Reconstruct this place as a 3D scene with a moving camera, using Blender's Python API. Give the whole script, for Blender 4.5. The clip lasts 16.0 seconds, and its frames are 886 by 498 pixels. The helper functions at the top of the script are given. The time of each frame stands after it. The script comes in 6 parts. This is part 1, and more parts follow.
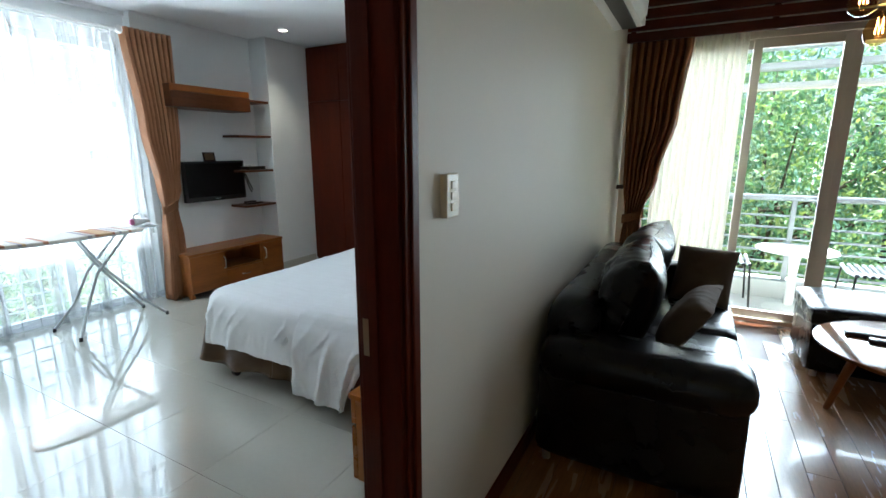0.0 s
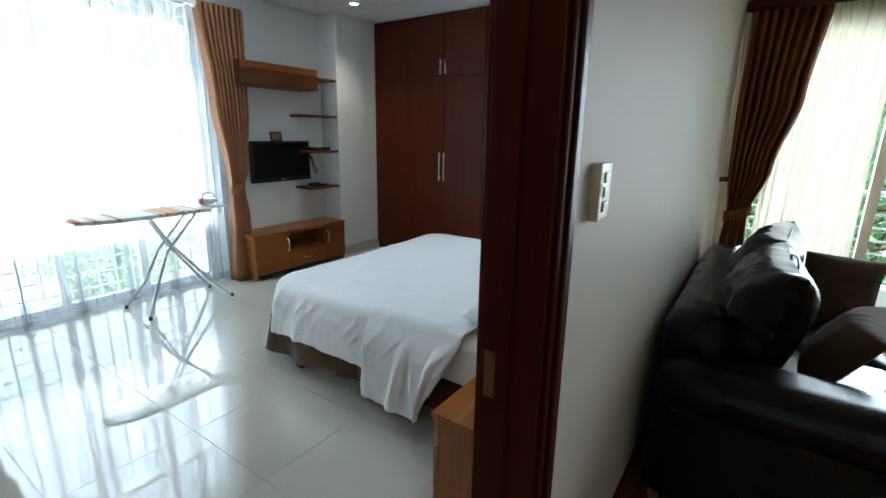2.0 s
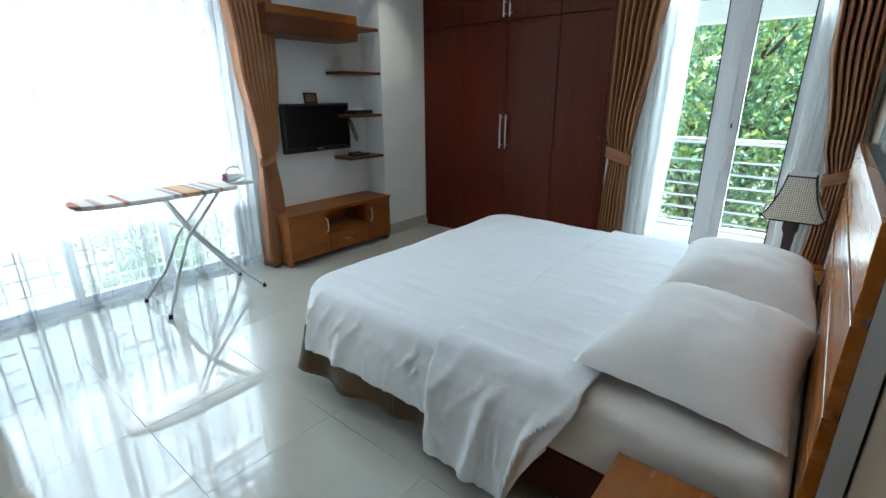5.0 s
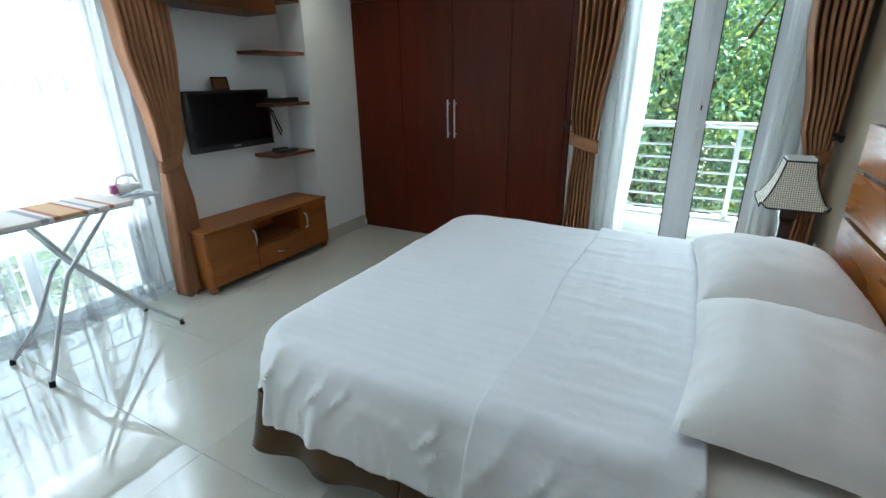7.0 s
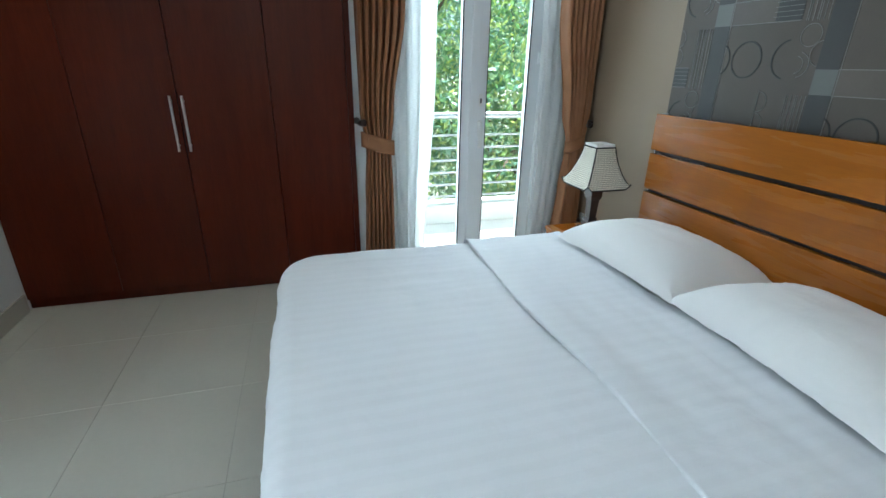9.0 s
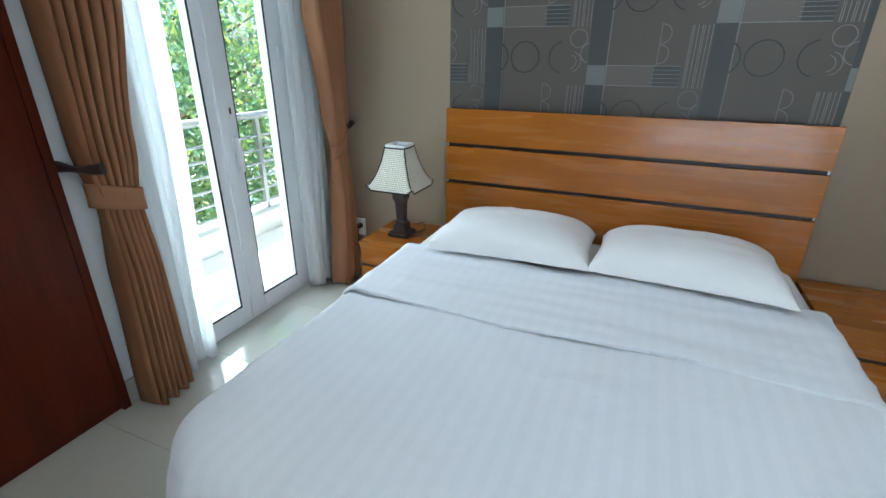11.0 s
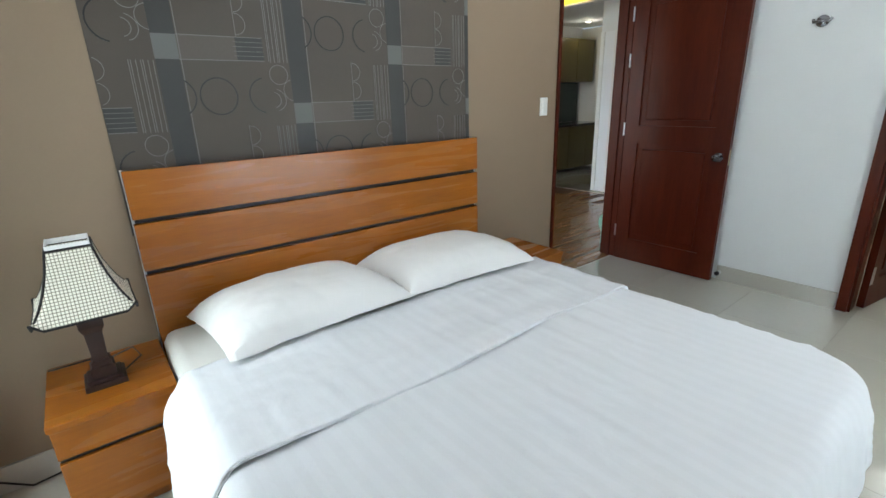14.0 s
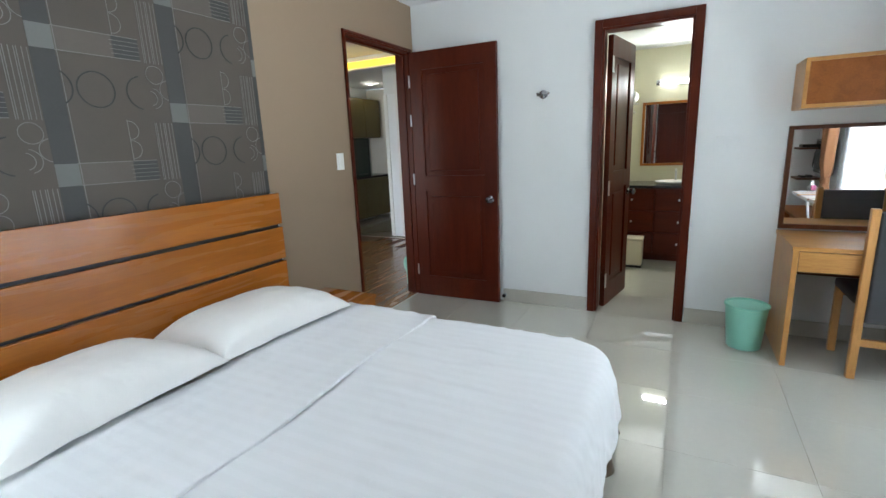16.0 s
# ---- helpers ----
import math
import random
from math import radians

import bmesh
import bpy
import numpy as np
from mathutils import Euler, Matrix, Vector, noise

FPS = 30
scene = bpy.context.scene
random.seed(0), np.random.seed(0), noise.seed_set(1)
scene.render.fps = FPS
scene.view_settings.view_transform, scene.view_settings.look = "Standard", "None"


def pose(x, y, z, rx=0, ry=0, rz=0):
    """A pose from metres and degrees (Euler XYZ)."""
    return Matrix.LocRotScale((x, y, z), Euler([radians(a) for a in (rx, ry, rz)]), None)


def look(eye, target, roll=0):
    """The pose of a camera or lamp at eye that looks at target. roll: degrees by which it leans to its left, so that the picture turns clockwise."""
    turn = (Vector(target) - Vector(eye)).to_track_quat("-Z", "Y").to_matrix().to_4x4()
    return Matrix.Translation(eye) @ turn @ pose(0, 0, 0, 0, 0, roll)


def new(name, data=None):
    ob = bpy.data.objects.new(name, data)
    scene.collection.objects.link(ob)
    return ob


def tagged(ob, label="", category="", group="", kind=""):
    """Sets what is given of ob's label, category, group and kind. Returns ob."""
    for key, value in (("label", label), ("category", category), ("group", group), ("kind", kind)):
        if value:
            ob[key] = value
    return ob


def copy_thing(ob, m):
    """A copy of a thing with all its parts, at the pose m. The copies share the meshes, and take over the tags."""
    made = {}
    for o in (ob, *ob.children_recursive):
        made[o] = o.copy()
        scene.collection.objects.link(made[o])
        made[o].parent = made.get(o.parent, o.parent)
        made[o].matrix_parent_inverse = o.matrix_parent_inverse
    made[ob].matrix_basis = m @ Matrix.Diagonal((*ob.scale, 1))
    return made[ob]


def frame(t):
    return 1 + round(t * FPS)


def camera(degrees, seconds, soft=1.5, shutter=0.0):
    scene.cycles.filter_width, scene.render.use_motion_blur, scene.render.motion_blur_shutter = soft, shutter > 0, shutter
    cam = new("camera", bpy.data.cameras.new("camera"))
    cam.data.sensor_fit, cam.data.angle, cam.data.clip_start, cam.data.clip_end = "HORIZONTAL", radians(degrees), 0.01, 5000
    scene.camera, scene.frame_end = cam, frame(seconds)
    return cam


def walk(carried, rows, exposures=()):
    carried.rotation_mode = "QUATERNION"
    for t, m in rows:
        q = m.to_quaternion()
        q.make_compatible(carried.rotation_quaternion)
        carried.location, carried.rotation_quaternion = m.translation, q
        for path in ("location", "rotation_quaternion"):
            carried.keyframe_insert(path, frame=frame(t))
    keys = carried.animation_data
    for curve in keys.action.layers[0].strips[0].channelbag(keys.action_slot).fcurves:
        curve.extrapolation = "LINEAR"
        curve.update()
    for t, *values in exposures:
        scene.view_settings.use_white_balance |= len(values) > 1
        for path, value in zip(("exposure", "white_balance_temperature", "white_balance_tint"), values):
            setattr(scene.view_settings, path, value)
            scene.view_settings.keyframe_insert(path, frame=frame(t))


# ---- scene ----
cam = camera(87.5, 16.0)
PATH = [
    (0, (0.709, 0.085, 1.421), (-0.219, 1.806, 1.0), -0.0),
    (0.5, (0.637, 0.122, 1.422), (-0.33, 1.816, 0.98), -0.1),
    (1, (0.551, 0.163, 1.42), (-0.464, 1.823, 0.959), 0.1),
    (1.5, (0.473, 0.201, 1.418), (-0.577, 1.836, 0.943), 0.6),
    (2, (0.401, 0.235, 1.41), (-0.698, 1.833, 0.923), 1.0),
    (2.5, (0.315, 0.314, 1.403), (-0.86, 1.853, 0.903), 0.9),
    (3, (0.219, 0.414, 1.395), (-1.029, 1.888, 0.876), 1.0),
    (5.5, (-0.264, 0.755, 1.366), (-1.436, 2.236, 0.706), -0.4),
    (6, (-0.362, 0.815, 1.356), (-1.481, 2.329, 0.68), -0.9),
    (6.5, (-0.506, 0.883, 1.365), (-1.546, 2.446, 0.676), -1.3),
    (7, (-0.719, 0.925, 1.362), (-1.612, 2.575, 0.671), -0.7),
    (7.5, (-0.969, 0.985, 1.368), (-1.616, 2.737, 0.652), -0.1),
    (8, (-1.261, 1.101, 1.349), (-1.548, 2.945, 0.63), 0.6),
    (10.5, (-2.471, 2.278, 1.417), (-0.956, 3.335, 0.648), 0.6),
    (11, (-2.515, 2.571, 1.418), (-0.813, 3.29, 0.652), 0.3),
    (11.5, (-2.478, 2.851, 1.396), (-0.662, 3.22, 0.643), 0.2),
    (12, (-2.462, 3.12, 1.386), (-0.601, 3.098, 0.654), 0.2),
    (12.5, (-2.398, 3.328, 1.367), (-0.562, 2.95, 0.67), -0.3),
    (13, (-2.286, 3.468, 1.363), (-0.536, 2.775, 0.686), -0.8),
    (13.5, (-2.205, 3.597, 1.376), (-0.568, 2.651, 0.724), -1.3),
    (14, (-2.161, 3.721, 1.383), (-0.663, 2.548, 0.767), -1.7),
    (14.5, (-2.177, 3.784, 1.385), (-0.809, 2.438, 0.82), -2.5),
    (15, (-2.207, 3.822, 1.401), (-0.993, 2.319, 0.884), -2.7),
    (15.5, (-2.218, 3.833, 1.404), (-1.166, 2.2, 0.933), -2.6),
    (16, (-2.227, 3.83, 1.396), (-1.324, 2.099, 0.962), -2.3),
]
walk(cam, [(t, look(eye, target, roll)) for t, eye, target, roll in PATH],
     [(0.0, 2.4, 5500.0, 3.0), (5.5, 2.44, 5450.0, 1.0), (8.0, 2.28, 5500.0, 1.0), (11.0, 2.38, 5450.0, 4.0), (13.5, 2.54, 6000.0, 6.0), (16.0, 2.57, 5850.0, 7.0)])

# ---- world, sun, large lights ----
world = bpy.data.worlds.new("sky")
scene.world = world
world.use_nodes = True
wn = world.node_tree
sky = wn.nodes.new("ShaderNodeTexSky")
sky.sky_type, sky.sun_disc = "NISHITA", False
sky.sun_elevation, sky.sun_rotation = radians(76), radians(66)
sky.dust_density = 2.5
wn.links.new(sky.outputs["Color"], wn.nodes["Background"].inputs["Color"])
wn.nodes["Background"].inputs["Strength"].default_value = 0.06


def lamp(name, kind, m, energy, colour=(1, 1, 1), **more):
    data = bpy.data.lights.new(name, kind)
    data.energy, data.color = energy, colour
    for key, value in more.items():
        setattr(data, key, value)
    ob = new(name, data)
    ob.matrix_world = m
    return ob


sun_dir = Vector((0.914 * math.cos(radians(76)), 0.407 * math.cos(radians(76)), math.sin(radians(76))))
lamp("sun", "SUN", look(sun_dir * 20, (0, 0, 0)), 5.0, (1.0, 0.95, 0.87), angle=radians(0.6))
# daylight that stands in for the sky in the large window beyond the sheer curtain
lamp("window_daylight", "AREA", look((-4.35, 1.35, 1.1), (0, 1.35, 1.1)), 15, (0.93, 0.98, 1.0), shape="RECTANGLE", size=2.7, size_y=2.9)
# added fill lamp outside the same window, tilted up to brighten the room
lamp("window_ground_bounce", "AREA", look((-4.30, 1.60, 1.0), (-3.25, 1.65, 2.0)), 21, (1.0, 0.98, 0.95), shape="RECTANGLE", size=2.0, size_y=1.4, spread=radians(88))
# sky light in the sliding doors of the living room
lamp("living_daylight", "AREA", look((1.83, 5.12, 1.35), (1.75, 2.0, 0.4)), 17, (0.97, 0.98, 1.0), shape="RECTANGLE", size=3.0, size_y=2.2, spread=radians(80))
# sky light in the glazed balcony door
lamp("balcony_daylight", "AREA", look((-0.77, 4.74, 1.2), (-0.9, 3.0, 0.6)), 5.5, (0.94, 0.98, 1.0), shape="RECTANGLE", size=0.95, size_y=2.1, spread=radians(120))
lamp("living_cove_light", "AREA", look((2.4, -0.9, 2.35), (2.4, -2.6, 2.6)), 0.45, (1.0, 0.72, 0.2), shape="RECTANGLE", size=2.4, size_y=0.06)
lamp("kitchen_spot_light", "POINT", pose(3.2, -3.9, 2.45), 0.4, (1.0, 0.9, 0.7), shadow_soft_size=0.05)
lamp("bathroom_light", "AREA", look((-2.15, -2.385, 2.02), (-2.15, 0, 1.4)), 3.4, (1.0, 0.96, 0.86), shape="RECTANGLE", size=0.42, size_y=0.04)
lamp("downlight_beam", "SPOT", look((-3.1, 3.75, 2.57), (-3.2, 3.85, 0)), 5, (1.0, 0.86, 0.62), spot_size=radians(95), spot_blend=0.8, shadow_soft_size=0.03)

# ---- materials ----
def nodes_of(name):
    m = bpy.data.materials.new(name)
    m.use_nodes = True
    nt = m.node_tree
    return m, nt, nt.nodes["Principled BSDF"]


def coords(nt, scale=(1, 1, 1), shuffle=False):
    tc = nt.nodes.new("ShaderNodeTexCoord")
    mp = nt.nodes.new("ShaderNodeMapping")
    mp.inputs["Scale"].default_value = scale
    nt.links.new(tc.outputs["Object"], mp.inputs["Vector"])
    if shuffle:
        oi = nt.nodes.new("ShaderNodeObjectInfo")
        mul = nt.nodes.new("ShaderNodeMath")
        mul.operation = "MULTIPLY"
        mul.inputs[1].default_value = 37.0
        nt.links.new(oi.outputs["Random"], mul.inputs[0])
        nt.links.new(mul.outputs[0], mp.inputs["Location"])
    return mp.outputs["Vector"]


def noise_tex(nt, vec, scale, detail=4.0, rough=0.55, distortion=0.0):
    n = nt.nodes.new("ShaderNodeTexNoise")
    n.inputs["Scale"].default_value, n.inputs["Detail"].default_value = scale, detail
    n.inputs["Roughness"].default_value, n.inputs["Distortion"].default_value = rough, distortion
    nt.links.new(vec, n.inputs["Vector"])
    return n.outputs["Fac"]


def ramp(nt, fac, stops):
    r = nt.nodes.new("ShaderNodeValToRGB")
    els = r.color_ramp.elements
    while len(els) < len(stops):
        els.new(0.5)
    for e, (p, c) in zip(els, stops):
        e.position, e.color = p, (*c, 1)
    nt.links.new(fac, r.inputs["Fac"])
    return r.outputs["Color"]


def mix(nt, fac, a, b, kind="MIX"):
    m = nt.nodes.new("ShaderNodeMix")
    m.data_type, m.blend_type = "RGBA", kind
    for sock, v in ((m.inputs["Factor"], fac), (m.inputs["A"], a), (m.inputs["B"], b)):
        if hasattr(v, "links"):
            nt.links.new(v, sock)
        else:
            sock.default_value = v if isinstance(v, float) else (*v, 1)
    return m.outputs["Result"]


def bump(nt, bsdf, height, strength, distance=0.01):
    b = nt.nodes.new("ShaderNodeBump")
    b.inputs["Strength"].default_value, b.inputs["Distance"].default_value = strength, distance
    nt.links.new(height, b.inputs["Height"])
    nt.links.new(b.outputs["Normal"], bsdf.inputs["Normal"])


def shade(c, k):
    return tuple(min(1.0, v * k) for v in c)


def surface(name, col, rough=0.5, metal=0.0, var=0.08, scale=3.0, fine=90.0, relief=0.08, spec=0.5, shuffle=False, sheen=0.0):
    """Plain stuff with blotches at two scales and a fine relief."""
    m, nt, b = nodes_of(name)
    v = coords(nt, shuffle=shuffle)
    big, small = noise_tex(nt, v, scale), noise_tex(nt, v, fine, 3.0)
    c = ramp(nt, big, [(0.3, shade(col, 1 - var)), (0.7, shade(col, 1 + var))])
    c = mix(nt, 0.25, c, ramp(nt, small, [(0.35, shade(col, 1 - var)), (0.65, shade(col, 1 + var))]))
    nt.links.new(c, b.inputs["Base Color"])
    r = nt.nodes.new("ShaderNodeMapRange")
    r.inputs["To Min"].default_value, r.inputs["To Max"].default_value = max(0.0, rough * 0.85), min(1.0, rough * 1.15)
    nt.links.new(big, r.inputs["Value"])
    nt.links.new(r.outputs["Result"], b.inputs["Roughness"])
    b.inputs["Metallic"].default_value = metal
    b.inputs["Specular IOR Level"].default_value = spec
    if sheen:
        b.inputs["Sheen Weight"].default_value = sheen
    if relief:
        bump(nt, b, small, relief, 0.004)
    return m


def timber(name, dark, light, grain=(1, 1, 12), rough=0.3, spec=0.5, relief=0.06, coat=0.0):
    """Wood: grain is the scale along x, y, z; the smallest is the way the fibres run."""
    m, nt, b = nodes_of(name)
    v = coords(nt, grain, shuffle=True)
    fibre = noise_tex(nt, v, 2.2, 5.0, 0.5, 0.6)
    pores = noise_tex(nt, v, 14.0, 4.0, 0.7)
    c = ramp(nt, fibre, [(0.28, dark), (0.48, tuple((a + q) / 2 for a, q in zip(dark, light))), (0.72, light)])
    c = mix(nt, 0.3, c, ramp(nt, pores, [(0.35, shade(dark, 0.8)), (0.6, light)]))
    nt.links.new(c, b.inputs["Base Color"])
    r = nt.nodes.new("ShaderNodeMapRange")
    r.inputs["To Min"].default_value, r.inputs["To Max"].default_value = rough * 0.75, rough * 1.25
    nt.links.new(fibre, r.inputs["Value"])
    nt.links.new(r.outputs["Result"], b.inputs["Roughness"])
    b.inputs["Specular IOR Level"].default_value = spec
    b.inputs["Coat Weight"].default_value = coat
    bump(nt, b, pores, relief, 0.003)
    return m


def cloth(name, col, var=0.06, weave=420.0, rough=0.85, stripe=0.0, through=0.0):
    m, nt, b = nodes_of(name)
    v = coords(nt)
    big, fine = noise_tex(nt, v, 5.0), noise_tex(nt, v, weave, 2.0)
    c = ramp(nt, big, [(0.3, shade(col, 1 - var)), (0.7, shade(col, 1 + var))])
    if stripe:
        w = nt.nodes.new("ShaderNodeTexWave")
        w.bands_direction, w.wave_profile = "Y", "SIN"
        w.inputs["Scale"].default_value = 6.2
        nt.links.new(coords(nt), w.inputs["Vector"])
        c = mix(nt, 1.0, c, ramp(nt, w.outputs["Fac"], [(0.4, (1 - stripe,) * 3), (0.6, (1, 1, 1))]), "MULTIPLY")
        g = ramp(nt, w.outputs["Fac"], [(0.4, (rough - 0.3,) * 3), (0.6, (rough,) * 3)])
        nt.links.new(g, b.inputs["Roughness"])
    else:
        b.inputs["Roughness"].default_value = rough
    nt.links.new(c, b.inputs["Base Color"])
    b.inputs["Sheen Weight"].default_value = 0.12 if sum(col) > 1.5 else 0.0
    b.inputs["Specular IOR Level"].default_value = 0.25
    crease = nt.nodes.new("ShaderNodeMath")
    crease.operation = "MULTIPLY_ADD"
    crease.inputs[1].default_value = 6.0
    nt.links.new(noise_tex(nt, v, 9.0, 3.0, 0.5, 1.0), crease.inputs[0])
    nt.links.new(fine, crease.inputs[2])
    bump(nt, b, crease.outputs[0], 0.25, 0.0025)
    return m


def sheer_cloth(name, clear, col, matt=0.3):
    m, nt, b = nodes_of(name)
    out = nt.nodes["Material Output"]
    nt.nodes.remove(b)
    v = coords(nt)
    tr, tl, df = (nt.nodes.new("ShaderNodeBsdf" + k) for k in ("Transparent", "Translucent", "Diffuse"))
    tl.inputs["Color"].default_value = df.inputs["Color"].default_value = (*col, 1)
    m1, m2 = nt.nodes.new("ShaderNodeMixShader"), nt.nodes.new("ShaderNodeMixShader")
    m1.inputs["Fac"].default_value = matt
    nt.links.new(tl.outputs[0], m1.inputs[1])
    nt.links.new(df.outputs[0], m1.inputs[2])
    r = nt.nodes.new("ShaderNodeMapRange")
    r.inputs["To Min"].default_value, r.inputs["To Max"].default_value = 1 - clear - 0.08, 1 - clear + 0.08
    nt.links.new(noise_tex(nt, v, 160.0, 2.0), r.inputs["Value"])
    nt.links.new(r.outputs["Result"], m2.inputs["Fac"])
    nt.links.new(tr.outputs[0], m2.inputs[1])
    nt.links.new(m1.outputs[0], m2.inputs[2])
    nt.links.new(m2.outputs[0], out.inputs["Surface"])
    return m


def pane_glass(name, tint=(0.97, 0.99, 0.985)):
    m, nt, b = nodes_of(name)
    out = nt.nodes["Material Output"]
    nt.nodes.remove(b)
    tr, gl, mx, fr = (nt.nodes.new("ShaderNode" + k) for k in ("BsdfTransparent", "BsdfGlossy", "MixShader", "LayerWeight"))
    tr.inputs["Color"].default_value = (*tint, 1)
    gl.inputs["Roughness"].default_value = 0.01
    fr.inputs["Blend"].default_value = 0.5
    pw = nt.nodes.new("ShaderNodeMath")
    pw.operation = "POWER"
    pw.inputs[1].default_value = 5.0
    nt.links.new(fr.outputs["Facing"], pw.inputs[0])
    lo = nt.nodes.new("ShaderNodeMapRange")
    lo.inputs["To Min"].default_value, lo.inputs["To Max"].default_value = 0.04, 0.9
    nt.links.new(pw.outputs[0], lo.inputs["Value"])
    nt.links.new(lo.outputs["Result"], mx.inputs["Fac"])
    nt.links.new(tr.outputs[0], mx.inputs[1])
    nt.links.new(gl.outputs[0], mx.inputs[2])
    nt.links.new(mx.outputs[0], out.inputs["Surface"])
    return m


def glow(name, col, strength):
    m, nt, b = nodes_of(name)
    b.inputs["Base Color"].default_value = (*col, 1)
    b.inputs["Emission Color"].default_value = (*col, 1)
    b.inputs["Emission Strength"].default_value = strength
    return m


def leaf_stuff(name, a, c, bright):
    m, nt, b = nodes_of(name)
    g = nt.nodes.new("ShaderNodeNewGeometry")
    col = ramp(nt, g.outputs["Random Per Island"], [(0.0, a), (0.55, c), (0.9, bright)])
    nt.links.new(col, b.inputs["Base Color"])
    b.inputs["Roughness"].default_value = 0.35
    tl, mx = nt.nodes.new("ShaderNodeBsdfTranslucent"), nt.nodes.new("ShaderNodeMixShader")
    nt.links.new(mix(nt, 1.0, col, (1.0, 1.0, 0.35), "MULTIPLY"), tl.inputs["Color"])
    mx.inputs["Fac"].default_value = 0.4
    nt.links.new(b.outputs[0], mx.inputs[1])
    nt.links.new(tl.outputs[0], mx.inputs[2])
    nt.links.new(mx.outputs[0], nt.nodes["Material Output"].inputs["Surface"])
    return m


def gingham(name, across):
    """Small black and cream check of the lamp shade."""
    m, nt, b = nodes_of(name)
    v = coords(nt)
    facs = []
    for way in (across, "Z"):
        w = nt.nodes.new("ShaderNodeTexWave")
        w.bands_direction = way
        w.inputs["Scale"].default_value = 32.0
        nt.links.new(v, w.inputs["Vector"])
        facs.append(ramp(nt, w.outputs["Fac"], [(0.06, (0.36, 0.34, 0.30)), (0.24, (1, 1, 1))]))
    c = mix(nt, 1.0, facs[0], facs[1], "MULTIPLY")
    nt.links.new(mix(nt, 1.0, c, (0.84, 0.80, 0.68), "MULTIPLY"), b.inputs["Base Color"])
    b.inputs["Roughness"].default_value = 0.9
    return m


WHITE_PAINT = surface("white wall paint", (0.74, 0.76, 0.76), 0.6, var=0.02, relief=0.05)
LIVING_PAINT = surface("cream wall paint", (0.62, 0.58, 0.50), 0.6, var=0.02, relief=0.05)
BROWN_PAINT = surface("taupe wall paint", (0.25, 0.183, 0.120), 0.6, var=0.03, relief=0.05)
BATH_PAINT = surface("pale yellow paint", (0.68, 0.66, 0.50), 0.5, var=0.03)
CEILING = surface("ceiling paint", (0.76, 0.77, 0.78), 0.7, var=0.015, relief=0.03)
GROUT = surface("grout", (0.46, 0.45, 0.40), 0.8)
TILE = surface("polished cream tile", (0.53, 0.52, 0.455), 0.02, var=0.035, scale=1.6, fine=40.0, relief=0.0, spec=1.0, shuffle=True)
TILE.node_tree.nodes["Principled BSDF"].inputs["Coat Weight"].default_value = 0.8
SKIRT_TILE = surface("skirting tile", (0.50, 0.48, 0.42), 0.15, var=0.04, relief=0.0, shuffle=True)
PLANK = timber("laminate plank", (0.19, 0.085, 0.026), (0.30, 0.145, 0.05), (9, 1.0, 9), 0.26, 1.0, 0.03, 0.4)
RED_WOOD = timber("dark red wood", (0.054, 0.0074, 0.0023), (0.088, 0.0138, 0.0040), (6, 6, 0.6), 0.36, 0.16, 0.03)
RED_WOOD_X = timber("dark red wood across", (0.054, 0.0074, 0.0023), (0.088, 0.0138, 0.0040), (0.6, 0.6, 6), 0.36, 0.16, 0.03)
CHERRY = timber("cherry wood along y", (0.28, 0.085, 0.008), (0.375, 0.126, 0.012), (4, 0.55, 7), 0.27, 0.4, 0.015, 0.1)
CHERRY_Z = timber("cherry wood upright", (0.275, 0.083, 0.008), (0.38, 0.128, 0.013), (6, 6, 0.6), 0.3, 0.4, 0.015, 0.1)
BEECH = timber("honey wood", (0.36, 0.16, 0.04), (0.55, 0.29, 0.085), (0.8, 6, 6), 0.32)
BEECH_Z = timber("honey wood upright", (0.36, 0.16, 0.04), (0.55, 0.29, 0.085), (6, 6, 0.7), 0.32)
WALNUT = timber("dark walnut", (0.06, 0.018, 0.006), (0.13, 0.042, 0.013), (8, 0.8, 8), 0.38, 0.3)
TABLE_WOOD = timber("polished table top", (0.10, 0.035, 0.010), (0.20, 0.08, 0.022), (8, 0.8, 8), 0.10, 0.7, 0.02)
STAND = timber("stand wood", (0.19, 0.055, 0.008), (0.29, 0.096, 0.015), (8, 0.8, 8), 0.38, 0.3)
BLACK_LINE = surface("black groove", (0.012, 0.011, 0.011), 0.4)
SHEET = cloth("white cotton sateen", (0.80, 0.81, 0.83), 0.015, stripe=0.024)
PILLOW = cloth("white pillow cotton", (0.83, 0.82, 0.80), 0.015)
FITTED = cloth("off white sheet", (0.76, 0.74, 0.69), 0.02)
BED_SKIRT = cloth("brown satin valance", (0.066, 0.035, 0.014), 0.15, rough=0.36)
DRAPE = cloth("brown curtain", (0.29, 0.132, 0.060), 0.07, rough=0.55)
DRAPE_DARK = cloth("dark brown curtain", (0.25, 0.098, 0.038), 0.08, rough=0.6)
SHEER = sheer_cloth("white voile", 0.83, (0.92, 0.94, 0.95))
SHEER_CREAM = sheer_cloth("cream voile", 0.30, (0.90, 0.86, 0.76), 0.5)
VOILE_THICK = sheer_cloth("gathered voile", 0.32, (0.96, 0.97, 0.97), 0.34)
PVC = surface("white window frame", (0.80, 0.82, 0.84), 0.3, var=0.015, relief=0.0)
ALU = surface("cream window frame", (0.74, 0.68, 0.58), 0.35, var=0.03, relief=0.0)
GLASS = pane_glass("window glass")
